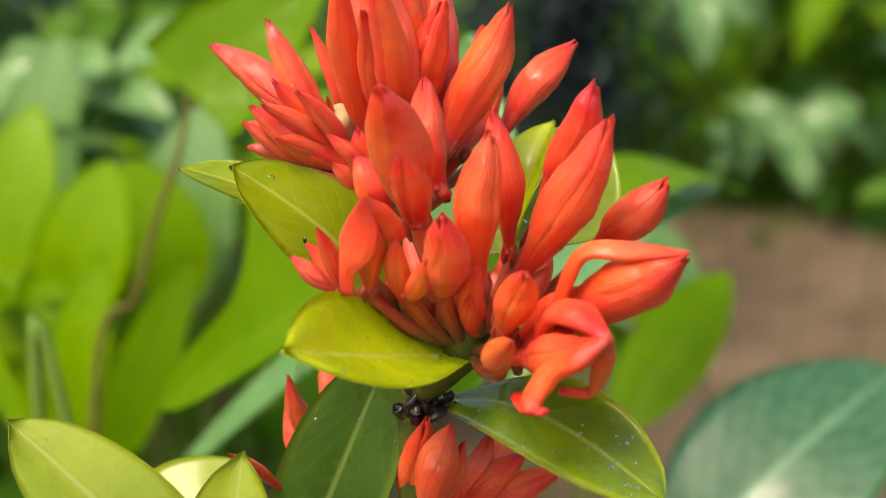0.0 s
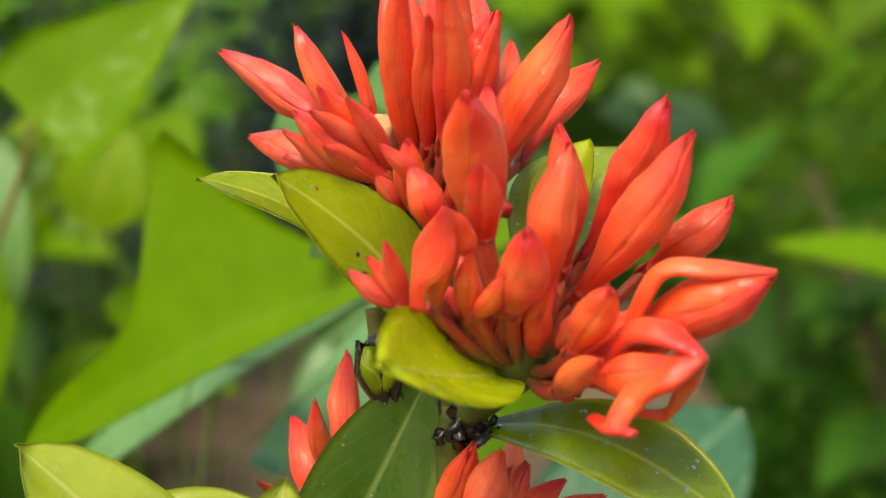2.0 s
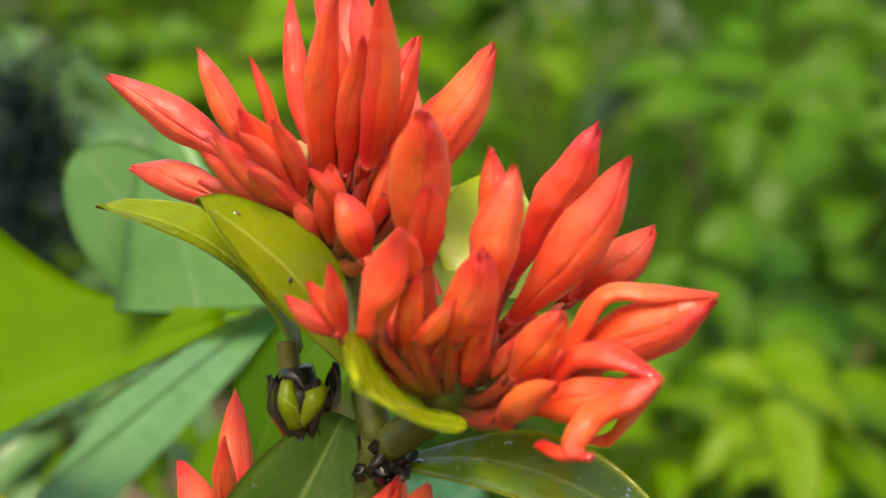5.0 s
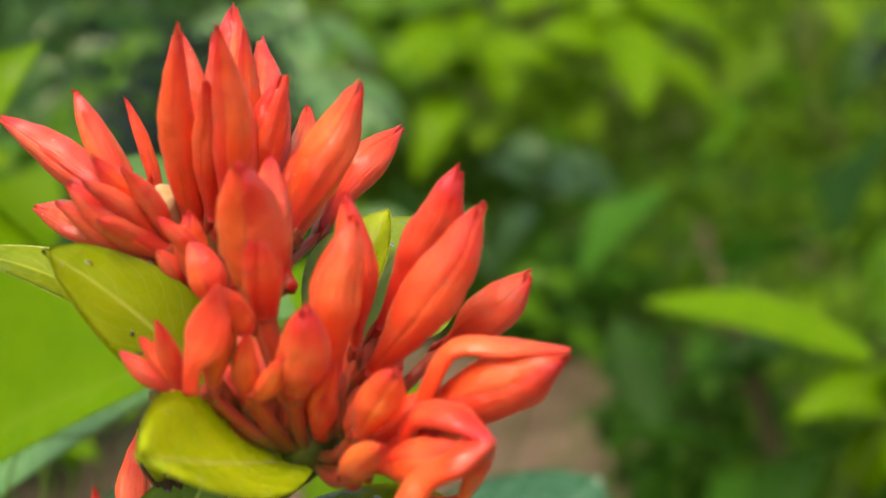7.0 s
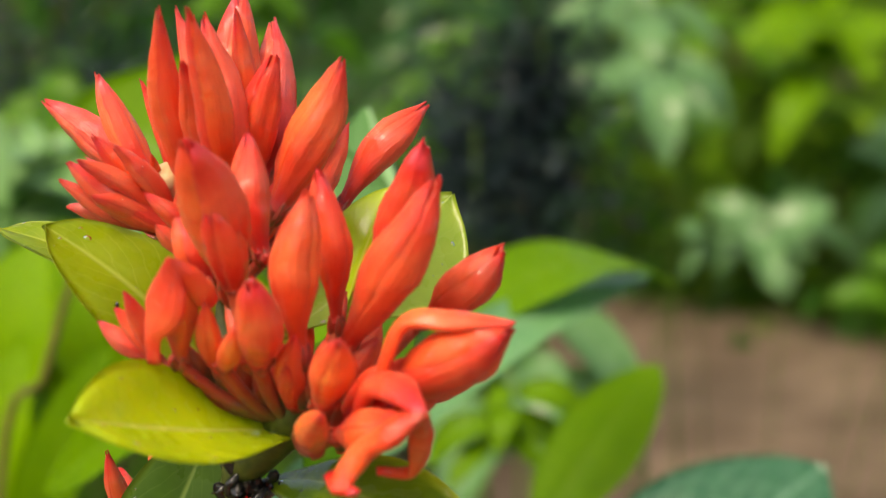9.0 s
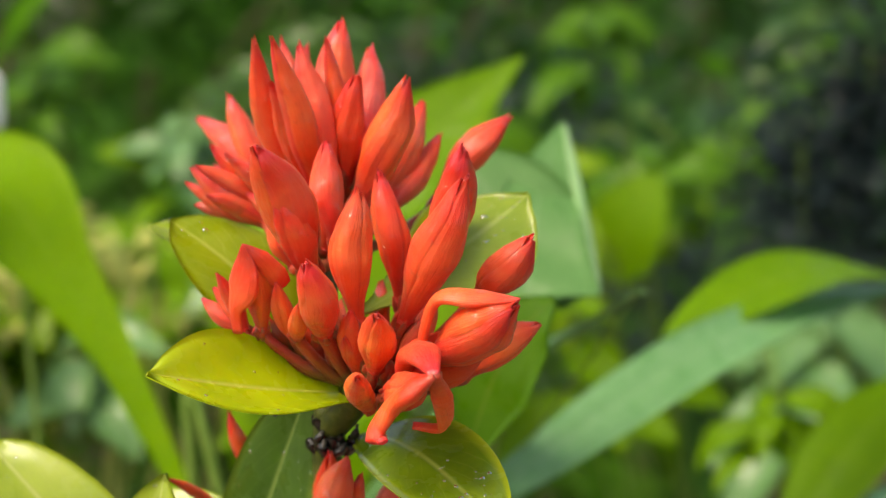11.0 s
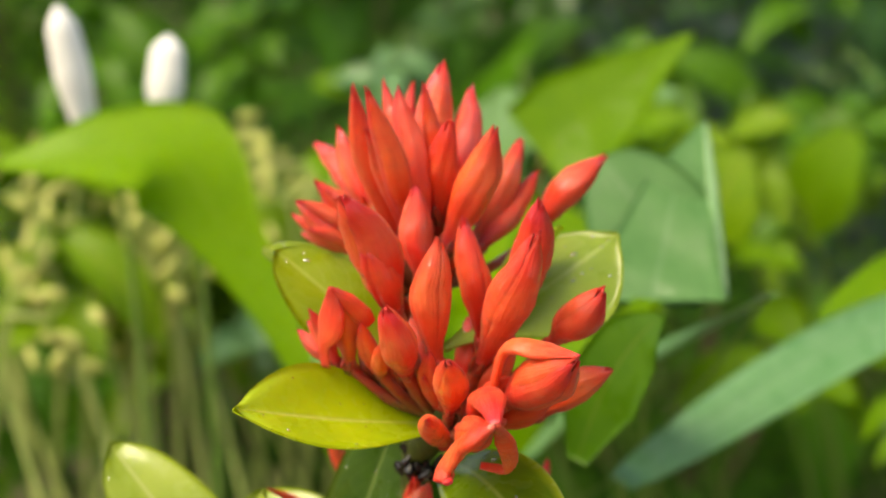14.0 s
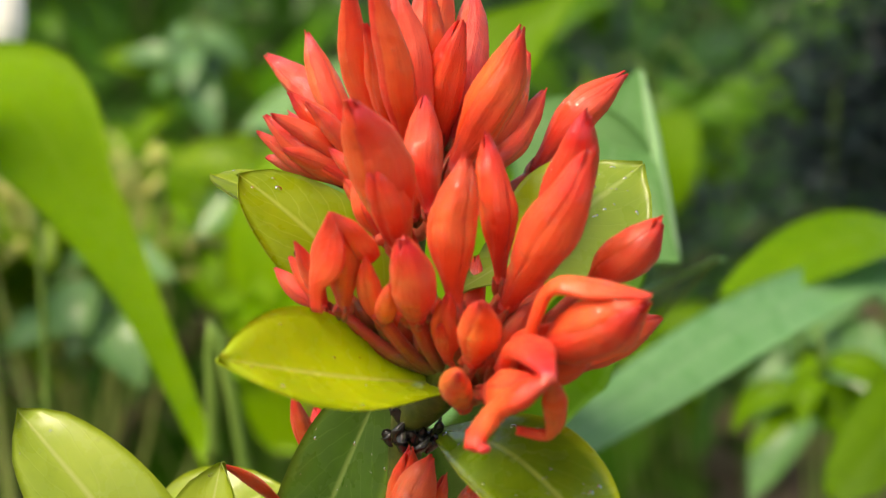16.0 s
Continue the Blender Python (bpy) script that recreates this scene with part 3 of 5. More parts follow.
flower_bud(shoot, mm(-9.6, 1.7, 18.7), mm(-8.6, 9.0, 6.4), 0.0033, seed=26)
flower_bud(shoot, mm(-6.9, 16.0, 24.9), mm(-5.7, 10.6, 8.7), 0.0051, seed=27, petals=3, twist=20, table=SLIM_R)
flower_bud(shoot, mm(-8.9, 8.0, 22.4), mm(-6.3, 8.5, 6.9), 0.0038, seed=28, petals=3, material=PINK, table=SLIM_R)
flower_bud(shoot, mm(-6.3, 9.0, 23.0), mm(-5.6, 10.4, 7.8), 0.0024, seed=29)
flower_bud(shoot, mm(-2.7, 8.4, 19.3), mm(-5.2, 10.8, 7.3), 0.0039, seed=30)
flower_bud(shoot, mm(-4.5, 18.0, 22.0), mm(-4.1, 11.6, 7.5), 0.0044, seed=31, material=PINK, petals=3, table=SLIM_R)
flower_bud(shoot, mm(-27.7, 23.9, 14.0), mm(-17.0, 17.0, 7.5), 0.0038, seed=32, material=PINK, petals=3, twist=12, table=SLIM_R)
flower_bud(shoot, mm(-20.6, 16.7, 17.0), mm(-13.9, 14.0, 6.2), 0.0031, seed=33)
flower_bud(shoot, mm(-16.3, 15.4, 16.6), mm(-12.9, 14.5, 6.5), 0.0015, seed=34, petals=2, table=SLIM_R)
flower_bud(shoot, mm(-18.7, 7.0, 12.0), mm(-12.3, 9.9, 4.6), 0.0030, seed=35)
flower_bud(shoot, mm(-20.9, 6.5, 9.8), mm(-12.3, 9.1, 3.6), 0.0030, seed=36, material=PINK, petals=3, table=SLIM_R)
flower_bud(shoot, mm(-24.8, 26.8, 5.5), mm(-15.5, 17.0, 2.5), 0.0036, seed=37, material=PINK, petals=3)
flower_bud(shoot, mm(-13.9, 8.7, 10.3), mm(-14.0, 11.6, 7.2), 0.0011, seed=38, petals=2, table=SHORT_R)
flower_bud(shoot, mm(-21.9, 6.9, 8.3), mm(-14.0, 9.6, 3.6), 0.0020, seed=39, petals=3, material=PINK, table=SLIM_R)
flower_bud(shoot, mm(-13.5, 3.5, 7.5), mm(-9.5, 5.0, 3.5), 0.0018, seed=40, petals=3, opened=0.2, table=SHORT_R)
flower_bud(shoot, mm(-11.2, 11.5, 9.5), mm(-9.4, 9.8, 4.2), 0.0024, seed=41, petals=3, material=PINK, table=SHORT_R)
flower_bud(shoot, mm(-12.0, 18.8, 22.4), mm(-9.8, 13.2, 6.8), 0.0025, seed=51, petals=3, twist=10, table=SLIM_R)
flower_bud(shoot, mm(-11.9, 10.7, 23.1), mm(-8.6, 9.6, 7.0), 0.0026, seed=52, petals=3, twist=10, material=PINK, table=SLIM_R)
flower_bud(shoot, mm(-6.7, 8.0, 13.7), mm(-6.0, 7.0, 5.0), 0.0017, seed=53, petals=3, table=SLIM_R)
flower_bud(shoot, mm(1.1, 11.0, 14.8), mm(-3.0, 9.5, 5.6), 0.0030, seed=54, petals=3)
flower_bud(shoot, mm(-14.6, -3.0, -1.3), mm(-11.2, -2.7, -5.8), 0.0019, seed=55, petals=3, table=SLIM_R)
for k, (dx, dy, dz) in enumerate(((-21.8, 9.0, 5.6), (-19.6, 4.6, 10.2), (-18.2, 4.4, 7.0), (-20.6, 12.0, 9.6), (-16.4, 5.0, 11.4))):
    flower_bud(shoot, mm(dx, dy, dz), mm(-13.4 + k * 0.3, 9.6, 4.6), 0.0022, petals=3, table=SLIM_R, seed=150 + k, material=PINK)
strap(big_arch, [mm(7.5, -5, -8), mm(8.3, -6, -4.5), mm(10.1, -7, -1.4), mm(14.1, -8.2, -1.2), mm(18.6, -10.3, -0.9)], [0.0016, 0.0019, 0.0023, 0.0027, 0.0006], 0.5)
strap(tent, [mm(6.2, -5.6, -10.3), mm(6.7, -7.0, -7.6), mm(7.7, -8.2, -6.4), mm(9.6, -10.6, -6.2), mm(11.8, -14.6, -7.2)], [0.0022, 0.0029, 0.0034, 0.0034, 0.0010], 0.55)
strap(tent, [mm(11.8, -14.6, -7.2), mm(9.6, -13.8, -8.8), mm(7.3, -12.6, -10.5), mm(5.7, -12.7, -12.6), mm(5.4, -13.6, -13.9)], [0.0012, 0.0036, 0.0030, 0.0021, 0.0015], 0.55)
strap(tent, [mm(4.2, -9.0, -13.6), mm(5.2, -11.6, -13.9), mm(6.6, -14.2, -13.6)], [0.0014, 0.0018, 0.0010], 0.6)
strap(tent, [mm(11.8, -14.6, -7.2), mm(11.5, -11.5, -9.8), mm(10.6, -8.4, -13.3), mm(7.8, -9.0, -13.2)], [0.0010, 0.0021, 0.0015, 0.0010], 0.6)
strap(tent, [mm(11.2, -13.9, -7.4), mm(10.0, -12.2, -8.4), mm(8.2, -10.0, -10.6)], [0.0012, 0.0044, 0.0022], 0.35)
strap(hood, [mm(-8.7, -8.8, 3.7), mm(-8.9, -7.9, 1.4), mm(-9.5, -7.5, -1.0), mm(-10.4, -7.3, -3.0), mm(-10.5, -6.7, -5.3)], [0.0003, 0.0016, 0.0028, 0.0035, 0.0036, 0.0026, 0.0015, 0.0013, 0.0012], 0.32, (-0.2, -1.0, 0.2))
strap(hood, [mm(-8.6, -8.8, 3.6), mm(-7.4, -7.6, 2.1), mm(-6.4, -6.1, 0.3), mm(-5.9, -5.2, -0.6)], [0.0003, 0.0018, 0.0022, 0.0012], 0.4, (0.2, -1.0, 0.3))
# branching stalks below the buds
HUB_FRONT, HUB_BACK, HUB = mm(-0.5, 1.0, -11.0), mm(-8.5, 11.0, 0.0), mm(-5.5, 4.5, -17.0)
for k, bud in enumerate([o for o in shoot.children if o.name.startswith("flower_bud")]):
    me = bud.data
    foot = sum((v.co for v in me.vertices[:14]), Vector()) / 14
    near_back = (foot - HUB_BACK).length < (foot - HUB_FRONT).length
    hub = HUB_BACK if near_back else HUB_FRONT
    low = hub + (foot - hub) * 0.15 + Vector((0, 0, -0.001))
    wide = (me.vertices[0].co - foot).length
    part("flower_stalk", tube([low, low.lerp(foot, 0.5) + Vector((0, 0, -0.0008)), foot, foot + (foot - low).normalized() * 0.001], [max(0.0006, wide * 0.6), max(0.0006, wide * 0.7), wide * 0.95, wide * 0.9], 10, 10, seed=k), FLESH, shoot)
part("receptacle", lump(mm(-9.5, 11.0, 2.5), (0.0030, 0.0030, 0.0034), 2), TWIG, shoot, "dark reddish flower base")
rnd = random.Random(21)
for k in range(28):
    w = rnd.uniform(0, 2 * math.pi)
    foot = HUB_BACK + Vector((math.cos(w) * 0.003, math.sin(w) * 0.003, 0.001))
    top = HUB_BACK + Vector((math.cos(w) * 0.0065, math.sin(w) * 0.0055, rnd.uniform(0.004, 0.010)))
    if k > 11:
        foot = HUB_FRONT + Vector((math.cos(w) * 0.004, math.sin(w) * 0.003, 0.0015))
        top = HUB_FRONT + Vector((math.cos(w) * 0.0075, math.sin(w) * 0.0065, rnd.uniform(0.004, 0.010)))
    flower_bud(shoot, top, foot, rnd.uniform(0.0016, 0.0030), petals=3, table=SLIM_R, seed=60 + k, opened=0.12, material=rnd.choice((PETAL, PINK)), calyx=False)
# small dark unopened buds between the feet of the front ones
ring = spline([Vector(p) for p in ((-9.6, -3.8, -6.0), (-5.5, -2.6, -7.0), (-2.0, -3.0, -6.8), (1.0, -2.8, -6.8), (3.4, -3.6, -9.6), (6.0, -3.0, -10.2))], 15)
for k, p in enumerate(ring):
    p = p + Vector((rnd.uniform(-0.7, 0.7), rnd.uniform(-0.9, 0.9), rnd.uniform(-1.1, 1.1)))
    flower_bud(shoot, mm(p.x + rnd.uniform(-1.0, 1.0), p.y - rnd.uniform(0.2, 1.0), p.z + rnd.uniform(0.9, 2.4)), mm(p.x * 0.85, p.y + 1.6, p.z - 2.4), rnd.uniform(0.0013, 0.0025), petals=3, table=SHORT_R, seed=200 + k, material=rnd.choice((CORE, FLESH, FLESH)), calyx=False)
part("flower_stalk", tube([HUB, mm(-2.5, 2.5, -14.0), HUB_FRONT, mm(0.5, 0.0, -8.0)], [0.0016, 0.0017, 0.0024, 0.0013], 12, 12), STEM, shoot, "green branching flower stalk")
part("flower_stalk", tube([HUB, mm(-6.5, 6.5, -11.0), mm(-7.5, 9.0, -5.0), HUB_BACK, mm(-8.5, 11.5, 5.0)], [0.0016, 0.0014, 0.0015, 0.0022, 0.0012], 12, 14), STEM, shoot, "green branching flower stalk")
part("stem", tube([mm(-5.5, 4.5, -16.0), mm(-6.0, 5.3, -28.0), mm(-4, 8, -90), mm(-10, 20, -260), mm(0, 30, -502)], [0.0017, 0.0015, 0.0025, 0.004, 0.006], 12, 30), STEM, shoot)
part("cut_tube", tube([mm(-11.8, 12.5, 5.3), mm(-13.2, 9.9, 8.5)], [0.0012, 0.0014], 10, 5), CREAM, shoot, "broken cream-coloured flower tube")


# ---------------------------------------------------------------- leaves of the shoot and of the one beside it
lime_leaf, lime_leaf_face = leaf_blade(shoot, mm(1.7, 6.8, -13.3), mm(-14.2, -19.2, -7.0), 0.0112, (0.38, -0.39, 0.84), LIME, bow=-0.026, fold=0.29, widest=0.64, blunt=0.96, seed=1, label="wet yellow-lime leaf")
left_leaf, left_leaf_face = leaf_blade(shoot, mm(-11.3, 11.3, -9.7), mm(-29.3, 13.9, 2.9), 0.0060, (0.28, -0.45, 0.85), YOUNG, bow=0.167, fold=0.37, widest=0.46, blunt=0.35, seed=2, label="young olive-green leaf")
upper_leaf, upper_leaf_face = leaf_blade(shoot, mm(-6.4, 7.7, -11.6), mm(-22.4, 4.3, 4.5), 0.0101, (0.14, -0.60, 0.79), YOUNG, bow=0.093, fold=0.16, widest=0.55, blunt=0.58, seed=3, label="young lime-green leaf with dark specks")
back_leaf, back_leaf_face = leaf_blade(shoot, mm(-1.5, 3.3, -4.7), mm(11.9, 20.8, 5.7), 0.0137, (0.02, -0.74, 0.67), PALE, bow=-0.032, fold=-0.21, widest=0.65, blunt=0.93, seed=4, label="pale green leaf beaded with rain")
curled_leaf, curled_leaf_face = leaf_blade(shoot, mm(3, 8, -4), mm(7.1, 15.4, 7.1), 0.0060, (-0.6, -0.6, 0.5), LIME, bow=0.04, fold=0.6, seed=5, label="yellow-green leaf folded along its rib")
dark_leaf, dark_leaf_face = leaf_blade(shoot, mm(-8.5, 5.4, -14.0), mm(-20.7, 10.2, -43.8), 0.0116, (-0.05, -0.80, 0.60), MATURE, bow=0.020, fold=0.11, widest=0.45, blunt=0.78, seed=6, label="dark green mature leaf with a pale rib")
wet_leaf, wet_leaf_face = leaf_blade(shoot, mm(-4.8, 8.4, -18.8), mm(16.7, -10.8, -22.4), 0.0107, (0.07, -0.49, 0.87), OLIVE, bow=0.138, fold=0.03, widest=0.66, blunt=0.71, seed=7, label="glossy wet olive-green leaf")
side_shoot = plant("ixora_shoot", "leafy ixora shoot with wet yellow-lime leaves", "plant", "ixora shoots")
low_leaf, low_leaf_face = leaf_blade(side_shoot, mm(-25.3, 12.4, -48.3), mm(-44.2, 2.5, -19.4), 0.0112, (0.18, -0.80, 0.57), BUTTER, bow=0.200, fold=0.26, widest=0.64, blunt=0.56, seed=9, label="wet yellow-lime leaf")
point_leaf, point_leaf_face = leaf_blade(side_shoot, mm(-22.8, -3.0, -45.4), mm(-21.0, -2.4, -20.8), 0.0091, (-0.25, -0.94, 0.23), BUTTER, bow=0.063, fold=0.25, widest=0.61, blunt=0.75, seed=10, label="pointed yellow-green leaf")
second_leaf, second_leaf_face = leaf_blade(side_shoot, mm(-36.7, 13.1, -41.8), mm(-23.3, 18.8, -29.2), 0.0141, (0.0, -0.47, 0.89), BUTTER, bow=0.125, fold=0.17, widest=0.51, blunt=0.63, seed=11, label="yellow-green leaf")

# black sheaths and a broken side shoot at the node
stub = part("side_bud", tube([mm(-10.6, 8.8, -17.0), mm(-11.6, 8.4, -13.6), mm(-12.2, 8.4, -10.2)], [0.0019, 0.0026, 0.0017], 14, 12, 0.85, lumps=0.16, seed=4), SOOT, shoot, "wet black sooty side bud")
part("shoot_tip", tube([mm(-12.6, 6.0, -15.0), mm(-13.5, 5.4, -12.9), mm(-13.6, 5.8, -11.0)], [0.0007, 0.0010, 0.0005], 10, 10), YOUNG, stub, "green new shoot tip")
part("shoot_tip", tube([mm(-12.2, 6.0, -14.8), mm(-11.4, 5.4, -12.8), mm(-10.4, 5.6, -11.4)], [0.0007, 0.0011, 0.0006], 10, 10), YOUNG, stub, "green new shoot tip")
part("shoot_tip", tube([mm(-12.5, 9.0, -11.0), mm(-12.8, 9.2, -9.6), mm(-13.0, 9.3, -8.2)], [0.0010, 0.0009, 0.0009], 10, 8), RUSSET, stub, "broken brownish twig end")
rnd = random.Random(11)
for k in range(9):
    w = radians(-150 + 38 * k)
    foot = Vector((-11.4 + 1.9 * math.cos(w), 7.6 + 1.7 * math.sin(w), -16.4 + rnd.uniform(-0.6, 0.6)))
    top = foot + Vector((1.2 * math.cos(w) - 0.5, 0.9 * math.sin(w), rnd.uniform(3.6, 6.2)))
    leaf_blade(shoot, mm(*foot), mm(*top), rnd.uniform(0.0018, 0.0028), (math.cos(w), math.sin(w), 0.2), SOOT, bow=rnd.uniform(0.05, 0.2), fold=-0.5, wave=0.06, seed=k, name="bud_scale", label="wet black bud scale", thick=0.0003, grid=(10, 7))
for k in range(8):
    w = radians(-170 + 28 * k)
    foot = Vector((-5.2 + 1.5 * math.cos(w), 5.0 + 1.5 * math.sin(w), -18.6 + rnd.uniform(-0.8, 0.8)))
    top = foot + Vector((1.4 * math.cos(w) + rnd.uniform(-0.6, 0.6), 1.1 * math.sin(w), rnd.uniform(0.8, 2.4)))
    leaf_blade(shoot, mm(*foot), mm(*top), rnd.uniform(0.0006, 0.0011), (math.cos(w), math.sin(w), 0.5), SOOT, bow=rnd.uniform(0.05, 0.25), fold=-0.4, wave=0.08, seed=k + 20, name="bud_scale", label="wet black bud scale", thick=0.0003, grid=(9, 7))
for k in range(6):
    w = radians(-160 + 30 * k)
    p0 = Vector((-5.3 + 1.6 * math.cos(w), 4.8 + 1.6 * math.sin(w), -19.4 + rnd.uniform(-0.4, 0.4)))
    p2 = p0 + Vector((rnd.uniform(-1.0, 1.6), rnd.uniform(-0.5, 0.1), rnd.uniform(1.4, 2.8)))
    p1 = (p0 + p2) / 2 + Vector((0.5 * math.cos(w), 0.5 * math.sin(w), 0))
    part("bud_scale", tube([mm(*p0), mm(*p1), mm(*p2)], [0.0005, 0.0008, 0.0003], 9, 9, 0.6, lumps=0.25, seed=k), SOOT, shoot, "wet black leaf joint")
part("dark_speck", lump(mm(-15.1, 0.1, -1.7), (0.00018, 0.00015, 0.0003), 3, 8, 6), SOOT, upper_leaf, "black chewed spot")
part("dark_speck", lump(mm(-14.5, 0.6, -3.4), (0.0003, 0.0001, 0.00012), 5, 8, 6), SOOT, upper_leaf, "black chewed spot")

part("stem", tube([mm(-24, 5, -38), mm(-22, 10, -80), mm(-15, 20, -250), mm(-20, 40, -502)], [0.0014, 0.002, 0.004, 0.006], 10, 24), STEM, side_shoot)
for face, count, seed in ((lime_leaf_face, 12, 1), (left_leaf_face, 8, 2), (upper_leaf_face, 10, 3), (back_leaf_face, 60, 4), (dark_leaf_face, 10, 5),
                          (wet_leaf_face, 20, 6), (low_leaf_face, 26, 7), (point_leaf_face, 8, 8)):
    droplets(face, count, seed)
droplets(wet_leaf_face, 26, 31, 0.00006, 0.00020, (0.70, 0.96), "thin glossy rain puddles near the tip of a leaf")
droplets(dark_leaf_face, 10, 32, 0.00008, 0.00016, (0.15, 0.75))

# ---------------------------------------------------------------- lower flower heads on neighbouring shoots
low_left = plant("ixora_shoot", "lower ixora shoot with coral-red buds", "flowering plant", "ixora shoots")
low_right = plant("ixora_shoot", "lower ixora shoot with orange-red buds under wet leaves", "flowering plant", "ixora shoots")
low_back = plant("ixora_shoot", "small red ixora bud on a shoot behind", "flowering plant", "ixora shoots")
flower_bud(low_left, mm(-14.8, 21.1, -14.5), mm(-14.5, 15.0, -26.0), 0.0033, seed=42)
flower_bud(low_left, mm(-20.1, 19.9, -20.8), mm(-17.5, 14.0, -30.0), 0.0038, seed=43)
flower_bud(low_left, mm(-23.4, 2.9, -22.6), mm(-19.0, 10.0, -29.0), 0.0013, seed=44)
flower_bud(low_right, mm(-4.4, 1.5, -18.8), mm(-5.4, 9.3, -31.0), 0.0044, seed=45)
flower_bud(low_right, mm(-1.0, 1.2, -20.6), mm(-3.8, 3.5, -28.0), 0.0023, seed=46)
flower_bud(low_right, mm(8.2, 4.6, -24.2), mm(-2.5, 6.0, -29.8), 0.0038, seed=47, table=SLIM_R)
flower_bud(low_left, mm(-18.3, 8.3, -16.5), mm(-16.0, 13.0, -26.0), 0.0023, seed=48)
flower_bud(low_back, mm(2.3, 24.2, -22.0), mm(0.0, 18.0, -33.0), 0.0025, seed=49)
flower_bud(low_right, mm(-2.1, 0.3, -18.9), mm(-4.2, -1.2, -26.4), 0.0042, seed=90, table=SLIM_R, petals=3)
flower_bud(low_right, mm(1.2, 6.8, -21.6), mm(-2.6, 5.5, -29.5), 0.0033, seed=91, table=SLIM_R, petals=3)
flower_bud(low_right, mm(4.6, 5.5, -23.0), mm(-1.8, 5.8, -29.8), 0.0034, seed=93, table=SLIM_R, petals=3)
for low, foot in ((low_left, mm(-15, 14, -32)), (low_right, mm(-4, 7, -36)), (low_back, mm(0, 18, -38))):
    for bud in [o for o in low.children if o.name.startswith("flower_bud")]:
        end = sum((v.co for v in bud.data.vertices[:14]), Vector()) / 14
        part("flower_stalk", tube([foot, (foot + end) / 2, end], [0.0010, 0.0009, 0.0009], 8, 7), FLESH, low)
    part("stem", tube([foot + Vector((0, 0, 0.001)), foot + Vector((0.002, 0.01, -0.1)), foot + Vector((0.0, 0.02, -0.3)), Vector((foot.x, foot.y + 0.03, -0.002))], [0.0016, 0.002, 0.004, 0.005], 10, 20), STEM, low)

# rain beads on the buds
bead_meshes = []
for p, n, r in BEADS:
    d = n.orthogonal().normalized()
    e = n.cross(d)
    verts = [p + (d * math.cos(w) + e * math.sin(w)) * (r * math.cos(a)) + n * (r * 0.7 * math.sin(a))
             for a in (0, 0.5, 1.0, 1.45) for w in [2 * math.pi * k / 8 for k in range(8)]]
    faces = [(i * 8 + k, i * 8 + (k + 1) % 8, (i + 1) * 8 + (k + 1) % 8, (i + 1) * 8 + k) for i in range(3) for k in range(8)]
    bead_meshes.append((verts, faces + [tuple(range(24, 32))], None))
tagged(part("water_droplets", joined(*bead_meshes), water), "tiny clear rain beads on the red buds", "water droplets", kind="stuff")


# ---------------------------------------------------------------- broad leaves standing behind the flower
def broad_leaf(base, tip, width, up, material, label, seed, bow=0.08, fold=0.05, way=None, hidden=False, widest=0.45, blunt=0.7, lobe=None):
    """One leaf on its own stalk from the soil."""
    base, tip = Vector(base), Vector(tip)
    holder = plant("broad_leaf", label, "leaf", "broad leaves")
    blade, face = leaf_blade(holder, base, tip, width, up, material, bow, fold, 0.006, widest, seed, name="blade", thick=0.0006, blunt=blunt, lobe=lobe)
    bend = Vector(way) if way else base.lerp(tip, 0.45 if hidden else 0.0) + Vector((0.0, 0.006, -0.004))
    points = [base, base.lerp(bend, 0.5) + Vector((0, 0.006, -0.005)), bend, bend + Vector((0, 0.01, -0.03)), bend + Vector((0, 0.02, -0.1)), Vector((bend.x, bend.y + 0.03, -0.003))]
    part("leaf_stalk", tube(points, [0.0002, 0.0002, 0.0003], 7, 24), STALK, holder)
    return holder, face


TALL = "broad bright green leaf on a long stalk"
SHEEN = "blue-green broad leaf with a dull sheen"
lobed, lobed_face = broad_leaf(mm(-3.2, 84.4, -16.5), mm(-60.1, 131.8, -54.6), 0.0115, (0.25, -0.78, 0.58), BROAD, "large lobed bright green leaf on a long stalk", 1, bow=0.049, fold=0.22, widest=0.60, blunt=0.6, lobe=(0.458, 0.0278, 0.195), way=mm(-34.0, 122.0, -42.0))
bent_leaf(lobed, [mm(6.0, 56.0, -11.0), mm(2.0, 56.0, -15.0), mm(-2.5, 56.0, -22.5), mm(-6.0, 56.0, -32.0)], [0.001, 0.0095, 0.0115, 0.003], (0.2, -0.75, 0.65), MIDGREEN, name="lobe")
broad_leaf(mm(8.0, 105.0, -17.0), mm(-83.1, 184.1, -98.8), 0.0125, (0.22, -0.55, 0.80), BLUISH, SHEEN, 3, bow=0.047, fold=0.04, widest=0.62, blunt=0.58, way=mm(-60.0, 168.0, -88.0))
pointed = plant("broad_leaf", "arrow-shaped bright green leaf on a long stalk", "leaf", "broad leaves")
bent_leaf(pointed, [mm(-67.0, 200.0, -10.0), mm(-58.0, 203.0, -2.0), mm(-48.0, 206.0, 6.5), mm(-36.0, 209.0, 16.5)], [0.028, 0.027, 0.015, 0.0005], (0.1, -0.8, 0.55), BROAD, fold=0.15)
part("leaf_stalk", tube([mm(-67.0, 200.5, -10.0), mm(-70.0, 202.0, -22.0), mm(-80.0, 205.0, -50.0), mm(-95.0, 215.0, -110.0), mm(-100, 225, -502)], [0.0005, 0.0008, 0.0009, 0.0010], 8, 28), RUSSET, pointed, "brownish leaf stalk")
folded = plant("broad_leaf", "blue-green triangular leaf with a rolled edge", "leaf", "broad leaves")
